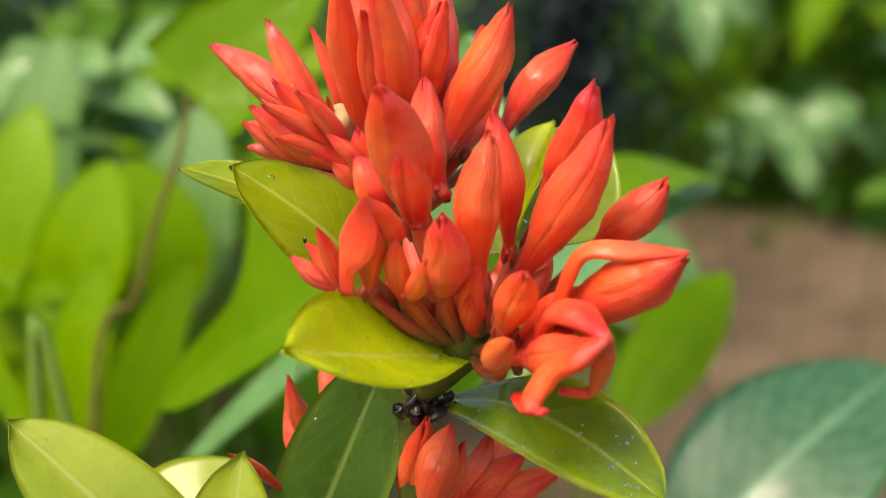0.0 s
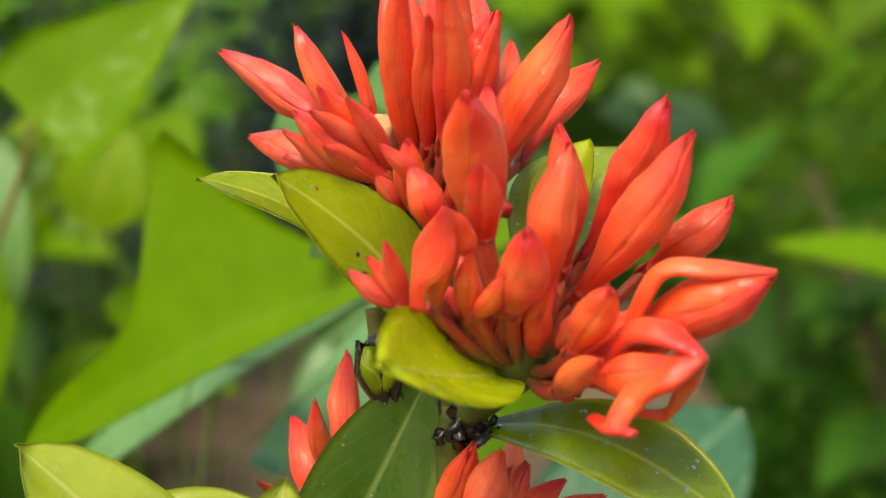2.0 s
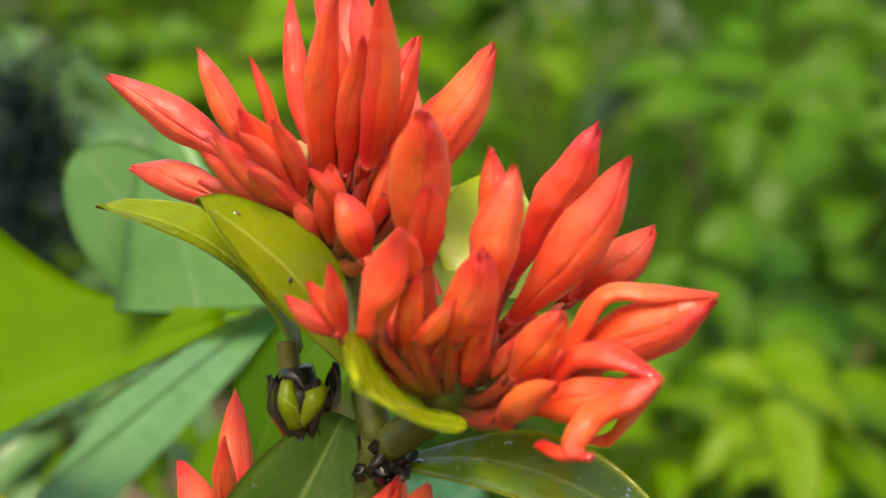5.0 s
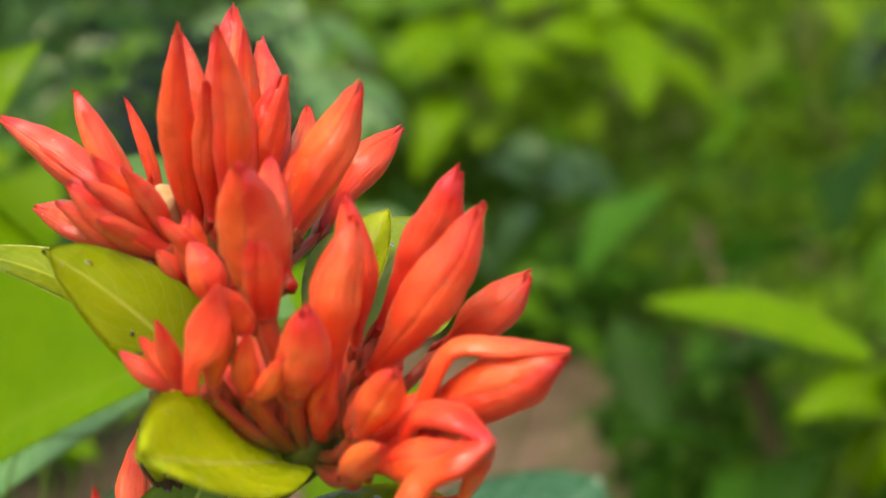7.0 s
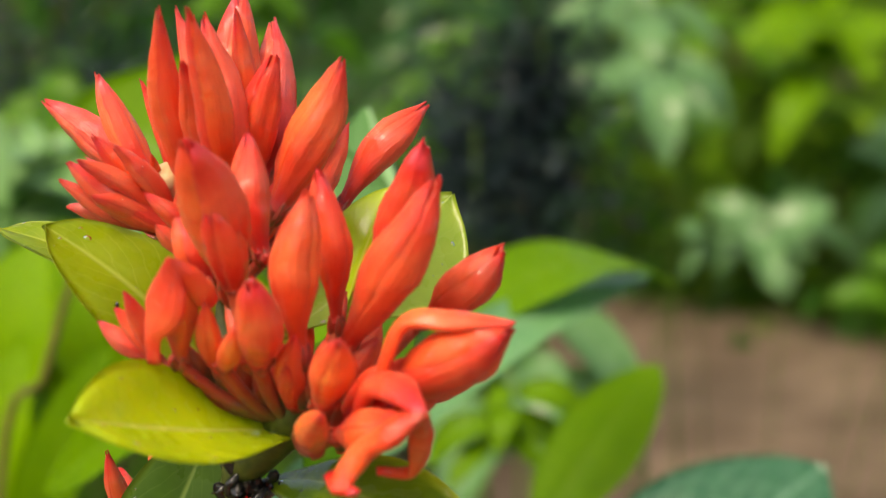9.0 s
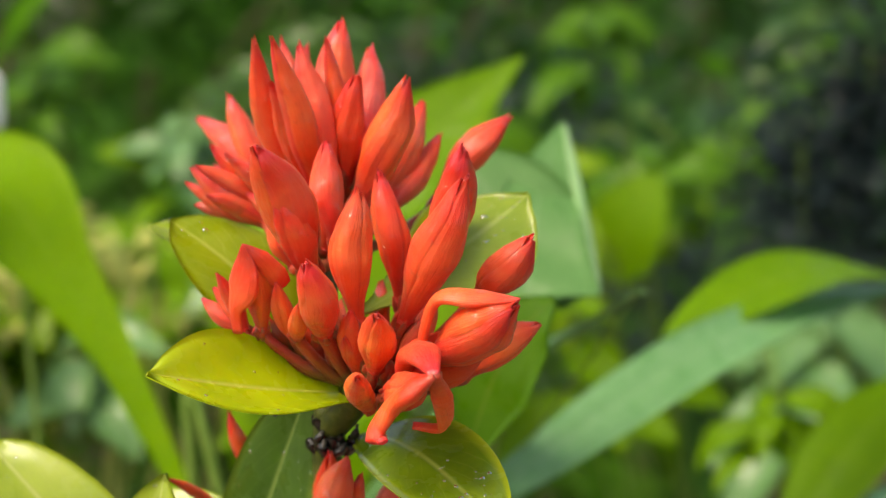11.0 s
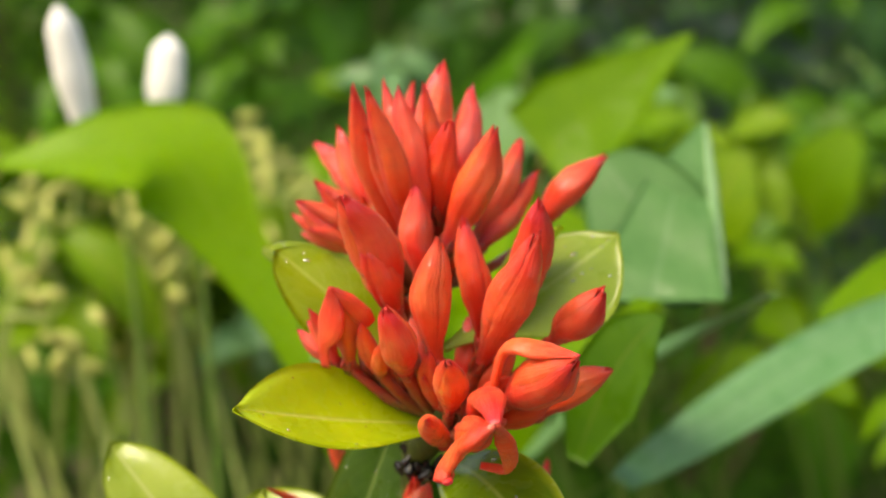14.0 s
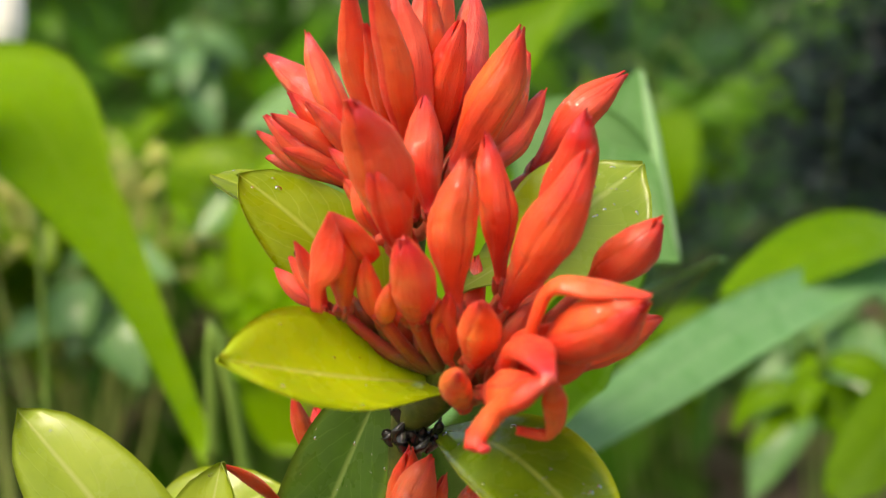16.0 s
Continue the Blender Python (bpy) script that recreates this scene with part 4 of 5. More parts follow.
bent_leaf(folded, [mm(-6.1, 89.4, -16.5), mm(-6.9, 96.9, -8.9), mm(-7.5, 106.5, -0.8), mm(-6.8, 117.2, 7.7)], [0.022, 0.0165, 0.0100, 0.0008], (0.1, -0.95, 0.25), SEA, wave=0.05)
leaf_blade(folded, mm(-1.0, 101.0, -18.0), mm(-20.5, 107.0, 3.0), 0.0190, (0.1, -0.95, 0.3), SEA, bow=0.04, fold=0.08, widest=0.5, blunt=0.55, seed=5, wave=0.006, name="blade", thick=0.0006)
part("rolled_edge", tube([mm(-6.3, 116.8, 7.6), mm(-2.5, 107.6, -0.7), mm(1.0, 99.1, -8.8), mm(4.3, 92.6, -15.8)], [0.0003, 0.0010, 0.0011, 0.0004], 8, 14), PALE_EDGE, folded, "pale rolled leaf edge")
part("leaf_stalk", tube([mm(-6.3, 89.9, -16.5), mm(-14.0, 122.0, -24.0), mm(-34.0, 170.0, -70.0), mm(-60.0, 230.0, -503.0)], [0.0002, 0.0002, 0.0003], 7, 20), STALK, folded)
long_leaf, long_face = broad_leaf(mm(-22.8, 124.2, -56.1), mm(39.7, 234.1, -34.0), 0.0120, (0.0, -0.75, 0.66), BLUISH, SHEEN, 7, bow=0.079, fold=0.02, widest=0.43, blunt=0.45, way=mm(-25.7, 124.0, -61.7))
leaf_blade(long_leaf, mm(-0.9, 177.6, -37.2), mm(45.1, 233.5, -35.8), 0.018, (-0.2, -0.6, 0.75), BROAD, 0.14, 0.05, 0.01, 0.45, 8, name="lobe", thick=0.0006)
arched = plant("broad_leaf", "arching bright green leaf with a drooping tip", "leaf", "broad leaves")
bent_leaf(arched, [mm(-81.6, 134.7, -64.6), mm(-95.1, 135.5, -37.9), mm(-107.0, 135.1, -19.3), mm(-117.2, 132.6, -4.6), mm(-130.5, 126.5, -2.6), mm(-149.9, 118.2, -5.5)], [0.003, 0.007, 0.014, 0.028, 0.019, 0.001], (0.1, -0.65, 0.75), GLOWING)
part("leaf_stalk", tube([mm(-81.7, 134.8, -64.1), mm(-74.8, 137.3, -73.4), Vector((-0.03, 0.2, -0.003))], [0.0012, 0.0010, 0.0014], 7, 14), STALK, arched)
broad_leaf(mm(-130.3, 295.9, -110.7), mm(-135.1, 308.2, -53.0), 0.026, (0.1, -0.7, 0.65), GLOWING, TALL, 11)
broad_leaf(mm(-118.4, 354.6, -104.5), mm(-128.6, 362.5, -54.2), 0.024, (0.1, -0.7, 0.65), GLOWING, TALL, 17)
broad_leaf(mm(-134.0, 380.0, -100.0), mm(-122.0, 378.0, -45.0), 0.022, (0.1, -0.6, 0.75), MINTY, "broad pale mint-green leaf on a long stalk", 20)
broad_leaf(mm(-110.0, 392.0, -92.0), mm(-92.0, 388.0, -66.0), 0.016, (0.1, -0.6, 0.75), MINTY, "broad pale mint-green leaf on a long stalk", 21)
broad_leaf(mm(-119.0, 282.0, -106.0), mm(-107.0, 280.0, -58.0), 0.016, (0.1, -0.65, 0.7), GLOWING, TALL, 22)
broad_leaf(mm(-146.0, 345.0, -70.0), mm(-130.0, 340.0, -8.0), 0.026, (0.1, -0.55, 0.8), MINTY, "broad pale mint-green leaf on a long stalk", 19)
broad_leaf(mm(-143.3, 301.7, -72.7), mm(-130.5, 313.7, -24.0), 0.024, (0.1, -0.75, 0.6), GLOWING, TALL, 18)
broad_leaf(mm(-122.7, 300.0, -82.0), mm(-108.3, 300.0, -36.8), 0.026, (0.1, -0.6, 0.75), GLOWING, TALL, 23)
broad_leaf(mm(-97.8, 330.0, -82.4), mm(-112.1, 330.0, -40.9), 0.026, (0.1, -0.6, 0.75), GLOWING, TALL, 24)
broad_leaf(mm(-108.9, 450.0, -88.8), mm(-115.7, 450.0, -49.5), 0.028, (0.1, -0.6, 0.75), BROAD, TALL, 25)
broad_leaf(mm(-107.7, 350.0, -89.8), mm(-93.0, 350.0, -28.4), 0.032, (0.1, -0.6, 0.75), MINTY, "broad pale mint-green leaf on a long stalk", 26)
broad_leaf(mm(-70.8, 340.0, -51.0), mm(-59.3, 340.0, -23.9), 0.026, (0.1, -0.6, 0.75), GOLDEN, "broad yellow-green leaf on a long stalk", 27)
broad_leaf(mm(-65.1, 430.0, -61.6), mm(-47.0, 430.0, -26.6), 0.030, (0.1, -0.6, 0.75), BROAD, TALL, 28)
broad_leaf(mm(-98.6, 242.8, -101.2), mm(-76.2, 240.1, -50.2), 0.014, (0.2, -0.8, 0.5), BROAD, TALL, 16)
broad_leaf(mm(17.7, 220.1, -84.3), mm(43.2, 246.6, -55.5), 0.018, (0.0, -0.8, 0.5), BROAD, TALL, 12)
broad_leaf(mm(27.3, 172.9, -98.0), mm(72.8, 199.2, -65.1), 0.036, (0.0, -0.75, 0.65), TEAL, "dark blue-green ribbed leaf low over the soil", 13)
broad_leaf(mm(206.8, 399.8, -78.4), mm(143.7, 442.8, -68.2), 0.02, (0.0, -0.5, 0.8), BROAD, TALL, 14)


# white flower buds and pale stalks with yellow florets
lily = plant("white_flower", "tall white flower buds on pale stalks", "flower", "white flowers")
for top, low, w in ((mm(-146.7, 138.2, 24.4), mm(-141.2, 139.7, -4.6), 0.0095), (mm(-128.7, 150.7, 18.1), mm(-129.6, 148.1, -2.6), 0.0095)):
    part("flower_bud", tube([low, low.lerp(top, 0.5), low.lerp(top, 0.85), top], [w * 0.25, w * 0.5, w * 0.42, w * 0.08], 12, 16, 0.8), WHITE, lily, "white pointed flower bud")
    part("flower_stalk", tube([low, low + Vector((0.004, 0.01, -0.06)), Vector((low.x, low.y + 0.03, -0.003))], [0.0007, 0.0007, 0.001], 8, 14), STALK, lily)
rnd = random.Random(5)
heads = []
weed = plant("flowering_weed", "pale-stalked weed with small yellow-green florets", "weed")
corner = mm(-245.9, 241.8, -30.0)
across, below = mm(-196.0, 276.9, -32.3) - corner, mm(-243.9, 236.8, -63.5) - corner
for k in range(30):
    top = corner + across * rnd.uniform(0, 1) + below * rnd.uniform(0, 1) ** 1.3 + Vector((rnd.uniform(-0.02, 0.02), rnd.uniform(-0.05, 0.10), 0))
    part("weed_stalk", tube([Vector((top.x + rnd.uniform(-0.16, 0.16), top.y + rnd.uniform(-0.05, 0.15), -0.002)), top - Vector((rnd.uniform(-0.015, 0.015), 0, 0.05)), top], [0.0011, 0.0010, 0.0007], 6, 12), WEED, weed)
    for j in range(7):
        c = top + Vector((rnd.gauss(0, 0.006), rnd.gauss(0, 0.006), rnd.gauss(-0.004, 0.008)))
        d = Vector((rnd.gauss(0, 1), rnd.gauss(0, 1), rnd.gauss(0.5, 1))).normalized() * 0.004
        heads.append(tube([c - d, c, c + d], [0.0007, 0.0019, 0.0004], 6, 5))
tagged(part("floret", joined(*heads), FLORET, weed), kind="stuff")

# ---------------------------------------------------------------- garden: soil, shrubs and hedge


def leaf_mass(gen, places, size, droop=0.3):
    """Many small leaves folded along the rib, one at each place."""
    n = len(places)

    def unit(a):
        return a / np.maximum(np.linalg.norm(a, axis=1, keepdims=True), 1e-6)

    d = unit(gen.normal((0, 0, 0.3 - droop), (1, 1, 0.6), (n, 3)))
    a = unit(np.cross(d, gen.normal((0, -0.2, 1), (0.5, 0.5, 0.1), (n, 3))))
    up = np.cross(a, d)
    s = size * gen.uniform(0.6, 1.35, (n, 1))
    w = s * gen.uniform(0.18, 0.28, (n, 1))
    verts = np.stack([places, places + d * s * 0.45 + a * w + up * w * 0.4, places + d * s - up * s * 0.1, places + d * s * 0.45 - a * w + up * w * 0.4], 1).reshape(-1, 3)
    k = np.arange(n)[:, None] * 4
    faces = np.concatenate([k + (0, 2, 1), k + (0, 3, 2)], 1).reshape(-1, 3)
    return verts, faces


def foliage(mesh, material, parent, label="", name="foliage"):
    """A mass of leaves as one mesh."""
    verts, faces = mesh
    me = bpy.data.meshes.new(name)
    me.vertices.add(len(verts))
    me.vertices.foreach_set("co", np.ascontiguousarray(verts, dtype=np.float32).ravel())
    me.loops.add(len(faces) * 3)
    me.loops.foreach_set("vertex_index", np.ascontiguousarray(faces, dtype=np.int32).ravel())
    me.polygons.add(len(faces))
    me.polygons.foreach_set("loop_start", np.arange(len(faces), dtype=np.int32) * 3)
    me.update(calc_edges=True)
    me.validate()
    me.materials.append(material)
    ob = new(name, me)
    if parent:
        ob.parent = parent
        ob.matrix_parent_inverse = Matrix.Translation(-parent.location)
    return tagged(ob, label, kind="stuff")


def shrub(seed, az, dist, height, radius, size, count, tone, label):
    """A bush on several stems, its crown of many leaves gathered in clumps along the branches."""
    rnd = random.Random(seed)
    foot = Vector((math.sin(radians(az)) * dist, math.cos(radians(az)) * dist, 0.0))
    bush = plant("shrub", label, "shrub", "garden shrubs")
    bush.location = foot
    clumps = []
    for k in range(7):
        w = rnd.uniform(0, 2 * math.pi)
        out = radius * rnd.uniform(0.25, 1.0)
        end = foot + Vector((math.cos(w) * out, math.sin(w) * out, height * rnd.uniform(0.55, 1.0)))
        mid = foot.lerp(end, 0.5) + Vector((0, 0, height * 0.12))
        part("branch", tube([foot - Vector((0, 0, 0.004)), mid, end], [0.012, 0.007, 0.003], 7, 10), WOOD, bush)
        clumps += [foot.lerp(end, f) + Vector((0, 0, height * 0.1)) for f in (0.1, 0.3, 0.6, 0.92)]

    gen = np.random.default_rng(seed)
    middles = np.array([tuple(c) for c in clumps])

    def places(n):
        p = middles[gen.integers(0, len(middles), n)] + gen.normal(0, radius * 0.32, (n, 3)) * (1, 1, 0.8)
        p[:, 2] = np.maximum(p[:, 2], 0.02)
        return p

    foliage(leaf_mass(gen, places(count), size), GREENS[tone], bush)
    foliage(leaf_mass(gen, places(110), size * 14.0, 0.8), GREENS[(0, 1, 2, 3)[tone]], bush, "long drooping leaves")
    return bush


def spray(middle, long, wide, lean, count, size, material, label, seed):
    """A loose spray of small leaves on a thin stalk, thinning out towards its edge."""
    middle = Vector(middle)
    a = Vector((math.sin(radians(lean)), 0.2, math.cos(radians(lean)))).normalized()
    c = Vector((a.z, 0, -a.x)).normalized()
    holder = plant("leafy_spray", label, "plant", "leafy sprays")
    holder.location = (middle.x, middle.y + 0.1, 0.0)

    gen = np.random.default_rng(seed)
    g = gen.normal(0, 1, (count, 3))
    axes = np.array([tuple(a * (long / 2.6)), tuple(c * (wide / 2.6)), (0, wide / 3, 0)])
    part("stalk", tube([holder.location - Vector((0, 0, 0.003)), middle - a * (long * 0.4) + Vector((0, 0.01, 0)), middle + a * (long * 0.3)], [0.0012, 0.0008, 0.0004], 6, 12), STALK, holder)
    foliage(leaf_mass(gen, np.array(tuple(middle)) + g @ axes, size), material, holder)


def whorl(middle, long, wide, lean, count, material, label, seed):
    """A twig end with a loose whorl of drooping pointed leaves."""
    rnd = random.Random(seed)
    middle = Vector(middle)
    a = Vector((math.sin(radians(lean)), 0.2, math.cos(radians(lean)))).normalized()
    holder = plant("leafy_twig", label, "plant", "leafy twigs")
    holder.location = (middle.x, middle.y + 0.4, 0.0)
    top = middle + a * (long * 0.35)
    part("twig", tube([holder.location - Vector((0, 0, 0.003)), middle - a * (long * 0.3) + Vector((0, 0.06, 0)), top], [0.0012, 0.0006, 0.0004], 6, 12), STALK, holder)
    for k in range(count):
        w = 2 * math.pi * (k * 0.382) + rnd.uniform(-0.3, 0.3)
        out = Vector((math.cos(w), math.sin(w) * 0.8, 0))
        start = top - a * (long * 0.5 * k / count)
        size = (long * 0.30 + wide * 0.55) * rnd.uniform(0.75, 1.25)
        end = start + out * (size * rnd.uniform(0.6, 0.9)) + Vector((0, 0, size * rnd.uniform(-0.85, 0.25)))
        leaf_blade(holder, start, end, size * rnd.uniform(0.34, 0.48), (out.x * 0.4, -0.65, 0.75), material, rnd.uniform(0.08, 0.22), 0.25, 0.02, 0.42, seed + k, thick=0.0004, grid=(9, 5))


SOFT = "twig of drooping green leaves"
MINT = "twig of drooping pale blue-green leaves"
GOLD = "twig of drooping yellow-green leaves"
DARK_GAP = "added spray of near-black leaves filling a dark gap"
whorl(mm(-137.0, 362.4, -39.3), 0.070, 0.050, 35, 15, MINTY, MINT, 101)
whorl(mm(-132.2, 302.4, -85.0), 0.064, 0.020, 5, 15, BROAD, SOFT, 102)
whorl(mm(-145.4, 423.1, -99.3), 0.085, 0.021, 3, 15, MINTY, MINT, 103)
whorl(mm(-221.7, 702.7, -51.5), 0.098, 0.055, 35, 15, MIDGREEN, SOFT, 104)
whorl(mm(85.2, 1229.3, -91.8), 0.110, 0.068, -60, 8, MIDGREEN, SOFT, 105)
whorl(mm(129.9, 1119.8, -140.8), 0.095, 0.059, 80, 8, MIDMINT, MINT, 106)
whorl(mm(-187.9, 297.7, -80.7), 0.057, 0.032, -20, 8, MINTY, MINT, 107)
whorl(mm(-255.9, 348.4, -100.2), 0.076, 0.033, 0, 8, GOLDEN, GOLD, 108)
whorl(mm(-239.5, 473.4, -95.7), 0.059, 0.028, 10, 8, BROAD, SOFT, 109)
whorl(mm(-286.6, 570.2, -44.3), 0.063, 0.039, 0, 8, BROAD, SOFT, 110)
whorl(mm(-174.4, 716.7, -94.5), 0.066, 0.049, 15, 8, GOLDEN, GOLD, 111)
whorl(mm(-460.4, 762.7, -26.5), 0.100, 0.050, 0, 8, MIDGREEN, SOFT, 112)
whorl(mm(-424.3, 548.3, -18.6), 0.065, 0.046, 0, 8, MIDGREEN, SOFT, 113)
whorl(mm(-95.3, 587.4, -49.9), 0.080, 0.034, 60, 8, MIDGREEN, SOFT, 114)
whorl(mm(-101.6, 476.7, -80.8), 0.059, 0.032, -30, 8, BROAD, SOFT, 115)
whorl(mm(-231.4, 246.4, -64.4), 0.063, 0.033, 0, 8, GOLDEN, GOLD, 116)
whorl(mm(-238.7, 302.9, -68.0), 0.069, 0.031, 0, 8, GOLDEN, GOLD, 117)
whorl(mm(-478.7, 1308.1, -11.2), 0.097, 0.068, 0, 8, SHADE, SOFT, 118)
whorl(mm(-63.3, 379.1, -93.8), 0.047, 0.055, 60, 8, BROAD, SOFT, 119)
whorl(mm(-78.9, 633.0, -65.0), 0.058, 0.036, -35, 8, BROAD, SOFT, 120)
whorl(mm(8.7, 334.6, -81.3), 0.048, 0.033, 0, 8, MIDMINT, MINT, 121)
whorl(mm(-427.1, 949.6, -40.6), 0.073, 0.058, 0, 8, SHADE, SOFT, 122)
whorl(mm(16.8, 325.4, -73.0), 0.050, 0.060, 0, 4, MIDMINT, MINT, 123)
whorl(mm(-35.0, 731.0, -20.0), 0.055, 0.035, 0, 8, MIDGREEN, SOFT, 124)
whorl(mm(-279.0, 563.1, -33.6), 0.050, 0.030, 0, 8, MIDMINT, MINT, 125)
whorl(mm(379.1, 628.3, -132.6), 0.115, 0.071, -30, 8, MIDGREEN, SOFT, 126)
whorl(mm(270.8, 460.7, -109.1), 0.064, 0.042, 30, 8, GOLDEN, GOLD, 127)
whorl(mm(546.7, 883.4, -120.0), 0.153, 0.080, -30, 8, MIDGREEN, SOFT, 128)
whorl(mm(371.3, 751.0, -98.1), 0.097, 0.055, 25, 8, MIDGREEN, SOFT, 129)
whorl(mm(590.9, 1095.8, -1.7), 0.178, 0.093, -60, 8, MIDGREEN, SOFT, 130)
whorl(mm(546.7, 1227.4, 18.1), 0.155, 0.082, 50, 8, SHADE, SOFT, 131)
whorl(mm(600.7, 975.2, -42.7), 0.118, 0.079, 20, 8, MIDGREEN, SOFT, 132)
whorl(mm(743.6, 1239.8, 61.3), 0.145, 0.097, 60, 8, MIDGREEN, SOFT, 133)
whorl(mm(230.3, 1330.5, -27.1), 0.164, 0.100, 20, 8, BROAD, SOFT, 134)
whorl(mm(338.2, 1310.5, -16.2), 0.164, 0.109, 15, 8, BROAD, SOFT, 135)
whorl(mm(76.7, 1144.8, -37.5), 0.126, 0.051, -60, 8, MIDMINT, MINT, 136)
whorl(mm(176.5, 1426.0, -178.2), 0.116, 0.063, 80, 8, MIDMINT, MINT, 137)
whorl(mm(303.5, 1412.2, -134.1), 0.126, 0.082, 10, 8, MIDMINT, MINT, 138)
whorl(mm(149.7, 1441.7, 1.2), 0.126, 0.078, 60, 8, MIDGREEN, SOFT, 139)
whorl(mm(233.4, 1009.1, -175.5), 0.095, 0.040, -10, 8, MIDGREEN, SOFT, 140)
whorl(mm(54.4, 1143.8, -2.3), 0.110, 0.059, 60, 8, MIDMINT, MINT, 141)
whorl(mm(6.6, 254.5, -73.5), 0.031, 0.020, 30, 8, BROAD, SOFT, 142)
whorl(mm(49.5, 741.7, -24.5), 0.071, 0.046, 50, 8, MIDMINT, MINT, 143)
# near-black sprays added to stand in for dark gaps among the plants
spray(mm(-10.5, 521.7, -43.5), 0.056, 0.045, 0, 900, 0.0063, GREENS[5], DARK_GAP, 144)
spray(mm(10.5, 542.9, -51.7), 0.058, 0.041, 0, 900, 0.0065, GREENS[5], DARK_GAP, 145)
spray(mm(13.3, 527.1, -13.4), 0.047, 0.023, 0, 900, 0.0061, GREENS[5], DARK_GAP, 146)
spray(mm(-17.2, 595.8, -33.5), 0.059, 0.039, 0, 900, 0.0067, GREENS[5], DARK_GAP, 147)
spray(mm(-145.9, 1003.3, -135.5), 0.095, 0.073, 0, 900, 0.0108, GREENS[5], DARK_GAP, 148)
spray(mm(-273.7, 1268.2, -84.0), 0.136, 0.118, 0, 900, 0.0135, GREENS[5], DARK_GAP, 149)
spray(mm(-323.4, 1090.4, -56.9), 0.102, 0.087, 0, 900, 0.0117, GREENS[5], DARK_GAP, 150)

whorl(mm(-74.6, 385.5, -40.9), 0.045, 0.032, -10, 11, GOLDEN, GOLD, 161)
whorl(mm(-72.9, 542.1, -40.0), 0.060, 0.050, 50, 8, MIDGREEN, SOFT, 163)
whorl(mm(-266.6, 285.8, -52.4), 0.080, 0.045, 0, 14, GOLDEN, GOLD, 164)
whorl(mm(-160.1, 408.7, -34.6), 0.050, 0.038, 20, 12, MINTY, MINT, 165)
whorl(mm(-149.5, 354.2, -67.6), 0.070, 0.040, -10, 15, GOLDEN, GOLD, 166)
whorl(mm(-159.2, 508.6, -71.1), 0.080, 0.050, 10, 15, BROAD, SOFT, 167)
whorl(mm(-224.2, 315.3, -68.9), 0.080, 0.045, 0, 14, GOLDEN, GOLD, 168)
whorl(mm(-283.7, 510.8, -82.3), 0.070, 0.040, 10, 8, BROAD, SOFT, 169)
whorl(mm(341.2, 533.4, -131.2), 0.090, 0.060, 10, 9, BROAD, SOFT, 170)
whorl(mm(284.7, 561.6, -136.9), 0.070, 0.050, -20, 9, BROAD, SOFT, 171)

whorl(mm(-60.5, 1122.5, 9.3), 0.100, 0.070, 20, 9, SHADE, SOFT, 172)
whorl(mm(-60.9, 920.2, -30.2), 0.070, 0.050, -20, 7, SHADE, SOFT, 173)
whorl(mm(-132.7, 737.3, 4.4), 0.070, 0.050, 0, 8, MIDGREEN, SOFT, 174)
whorl(mm(-70.0, 493.3, -53.7), 0.060, 0.050, 30, 8, MIDGREEN, SOFT, 175)

LABELS = ("dense dark green garden shrub", "leafy mid-green garden shrub", "lime-green leafy shrub with drooping leaves", "leafy blue-green garden shrub")
shrub(1, -33, 1.0, .48, .24, 0.0055, 21600, 1, LABELS[1])
shrub(2, -22, 1.25, .44, .26, 0.0065, 21600, 1, LABELS[1])
shrub(3, -13, 1.6, .42, .26, 0.0075, 19800, 0, LABELS[0])
shrub(4, -7, 2.1, .5, .28, 0.0080, 18000, 3, LABELS[3])
shrub(5, -46, 1.3, .7, .34, 0.0075, 21600, 2, LABELS[2])
shrub(6, -38, 1.9, .85, .4, 0.0085, 23400, 1, LABELS[1])
shrub(7, -28, 2.3, .85, .42, 0.0085, 23400, 0, LABELS[0])
shrub(8, -18, 2.5, .85, .45, 0.0090, 23400, 0, LABELS[0])
shrub(9, -9, 3.0, .85, .45, 0.0100, 23400, 0, LABELS[0])
shrub(10, 0, 3.6, .9, .5, 0.0110, 21600, 3, LABELS[3])
shrub(11, 8, 3.0, .85, .42, 0.0100, 23400, 2, LABELS[2])
shrub(12, 15, 3.3, .95, .5, 0.0105, 25200, 2, LABELS[2])
shrub(13, 22, 2.4, .8, .42, 0.0090, 25200, 2, LABELS[2])
shrub(14, 29, 1.7, .66, .34, 0.0075, 23400, 1, LABELS[1])
shrub(15, 38, 1.5, .7, .34, 0.0075, 21600, 1, LABELS[1])
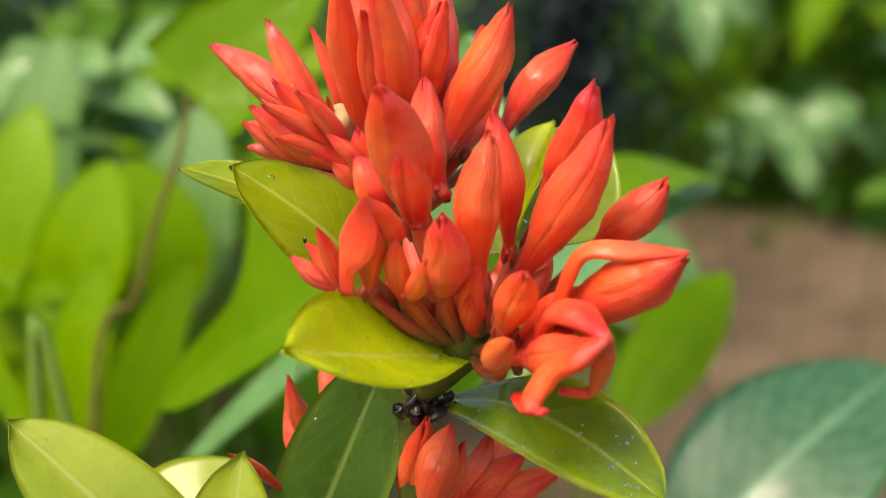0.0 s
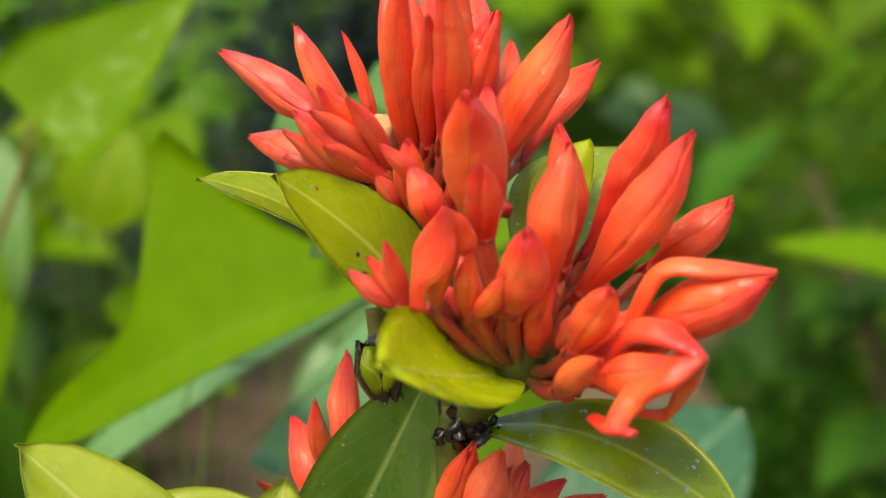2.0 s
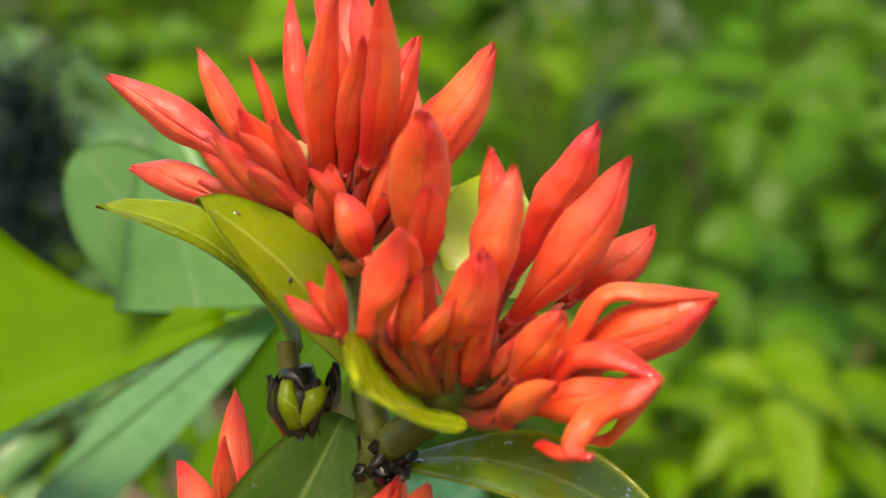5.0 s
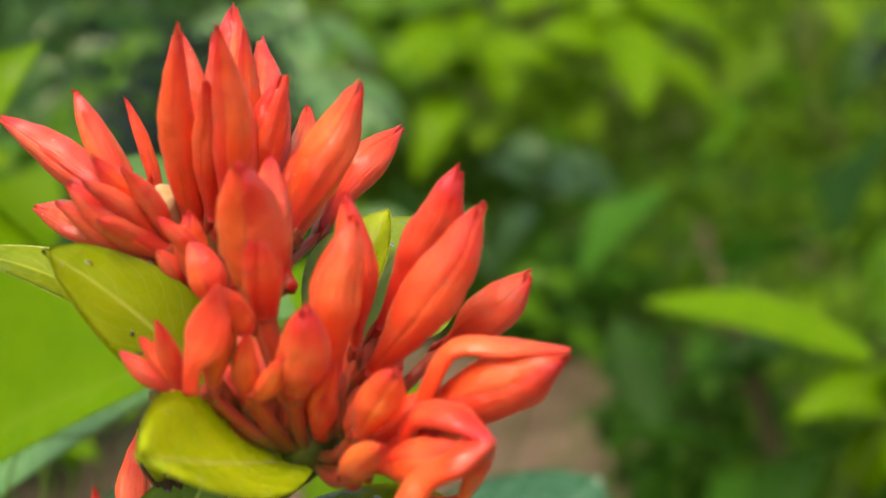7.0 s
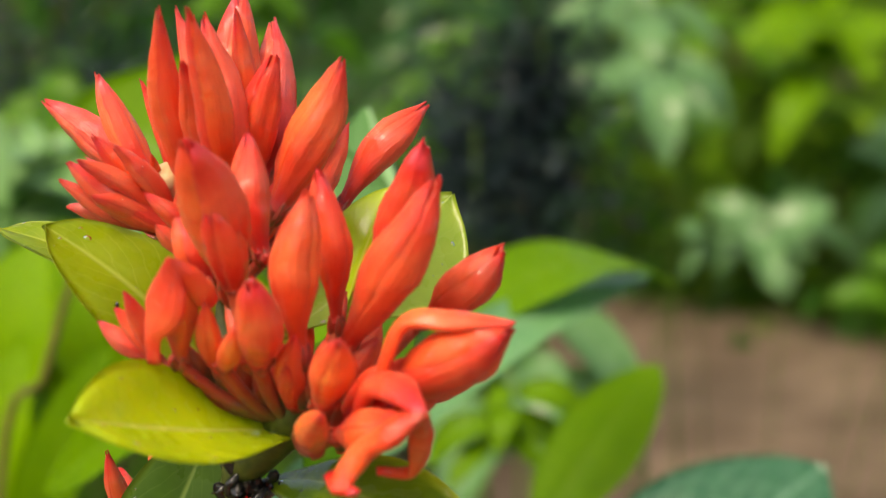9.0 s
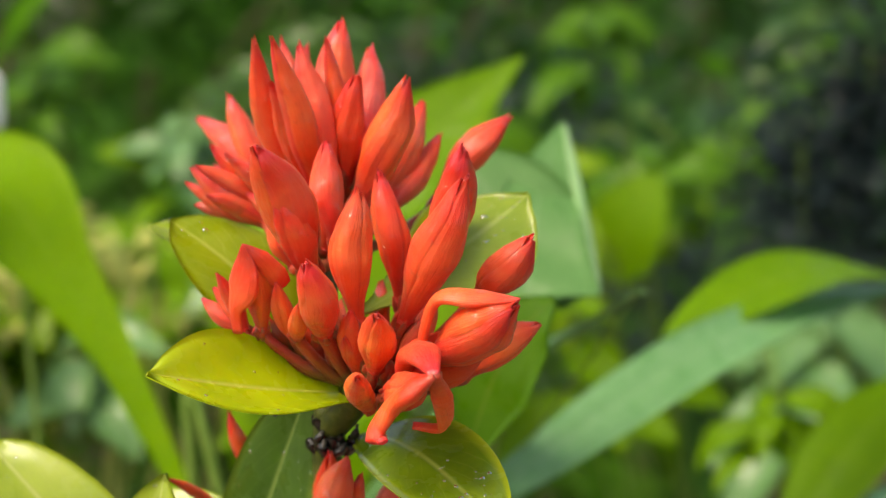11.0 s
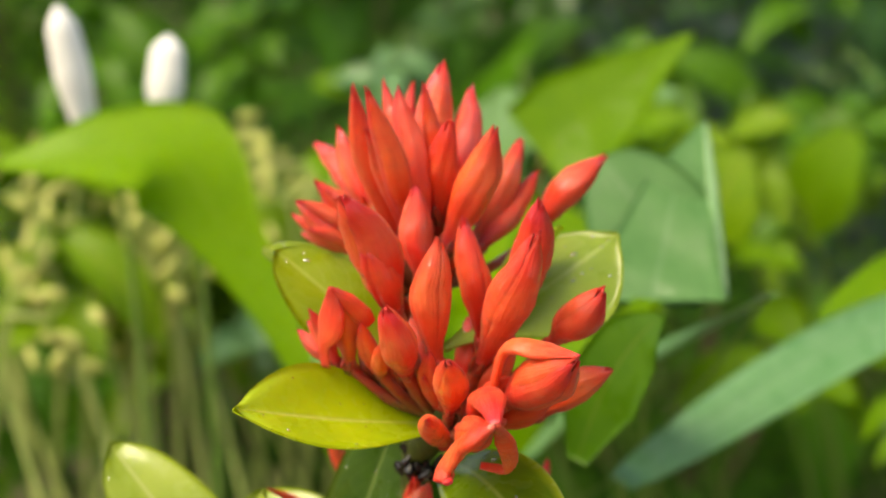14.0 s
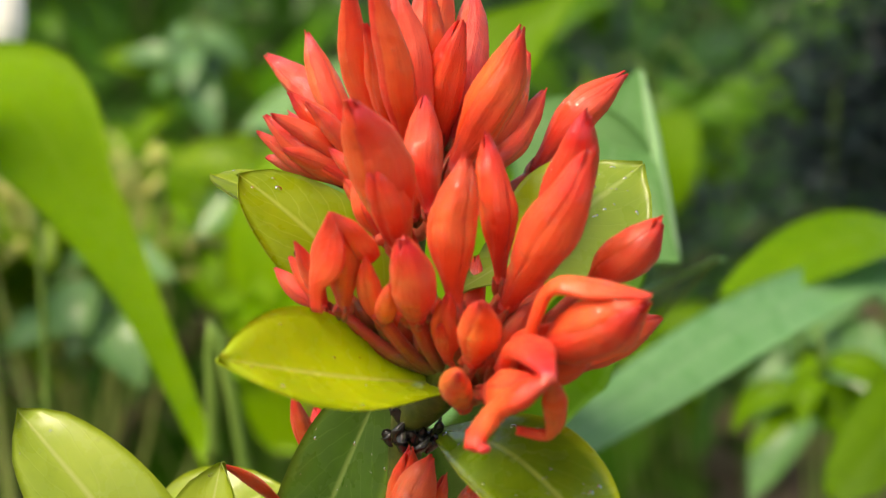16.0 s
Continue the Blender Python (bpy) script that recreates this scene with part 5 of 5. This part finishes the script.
shrub(16, 32, 2.9, 1.0, .5, 0.0100, 23400, 1, LABELS[1])
shrub(17, 46, 2.4, 1.0, .5, 0.0100, 21600, 1, LABELS[1])
shrub(18, 4, 4.4, 1.05, .6, 0.0125, 19800, 0, LABELS[0])

# two low dark shrubs added as the band of shadow above the soil
shrub(31, 12, 2.9, .30, .30, 0.0075, 21600, 0, LABELS[0])
shrub(32, 4, 3.1, .30, .30, 0.0075, 21600, 0, LABELS[0])
shrub(33, 20, 1.5, .20, .15, 0.0075, 16200, 0, LABELS[0])
shrub(34, 27, 1.2, .30, .20, 0.0075, 16200, 2, LABELS[2])
shrub(36, 25, 0.95, .40, .16, 0.0063, 16200, 0, LABELS[0])
shrub(35, -16, 0.95, .34, .16, 0.0063, 13500, 1, LABELS[1])

gen = np.random.default_rng(77)


def hedge_places(n):
    w, d = gen.uniform(-1.0, 0.95, n), gen.uniform(4.6, 5.8, n)
    return np.stack([np.sin(w) * d, np.cos(w) * d, np.abs(gen.normal(0, 0.9, n)) + 0.05], 1)


near, far = leaf_mass(gen, hedge_places(60000), 0.05), leaf_mass(gen, hedge_places(900), 0.4, 0.8)
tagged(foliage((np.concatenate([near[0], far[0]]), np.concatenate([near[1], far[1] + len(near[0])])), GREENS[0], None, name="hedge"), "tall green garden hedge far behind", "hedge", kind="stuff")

soil = bmesh.new()
bmesh.ops.create_grid(soil, x_segments=120, y_segments=120, size=1.0)
for v in soil.verts:
    r = max(abs(v.co.x), abs(v.co.y))
    k = 3.0 * r + 400.0 * max(0.0, r - 0.55) ** 4
    v.co.x *= k * 2
    v.co.y *= k * 2
    if v.co.length < 7:
        v.co.z = 0.02 * (noise.noise(v.co * 1.7) + 0.5 * noise.noise(v.co * 5.0)) - 0.012
soil_mesh = bpy.data.meshes.new("ground")
soil.to_mesh(soil_mesh)
soil.free()
soil_mesh.materials.append(SOIL)
soil_mesh.polygons.foreach_set("use_smooth", [True] * len(soil_mesh.polygons))
tagged(new("ground", soil_mesh), "bare brown garden soil", "ground", kind="structure")
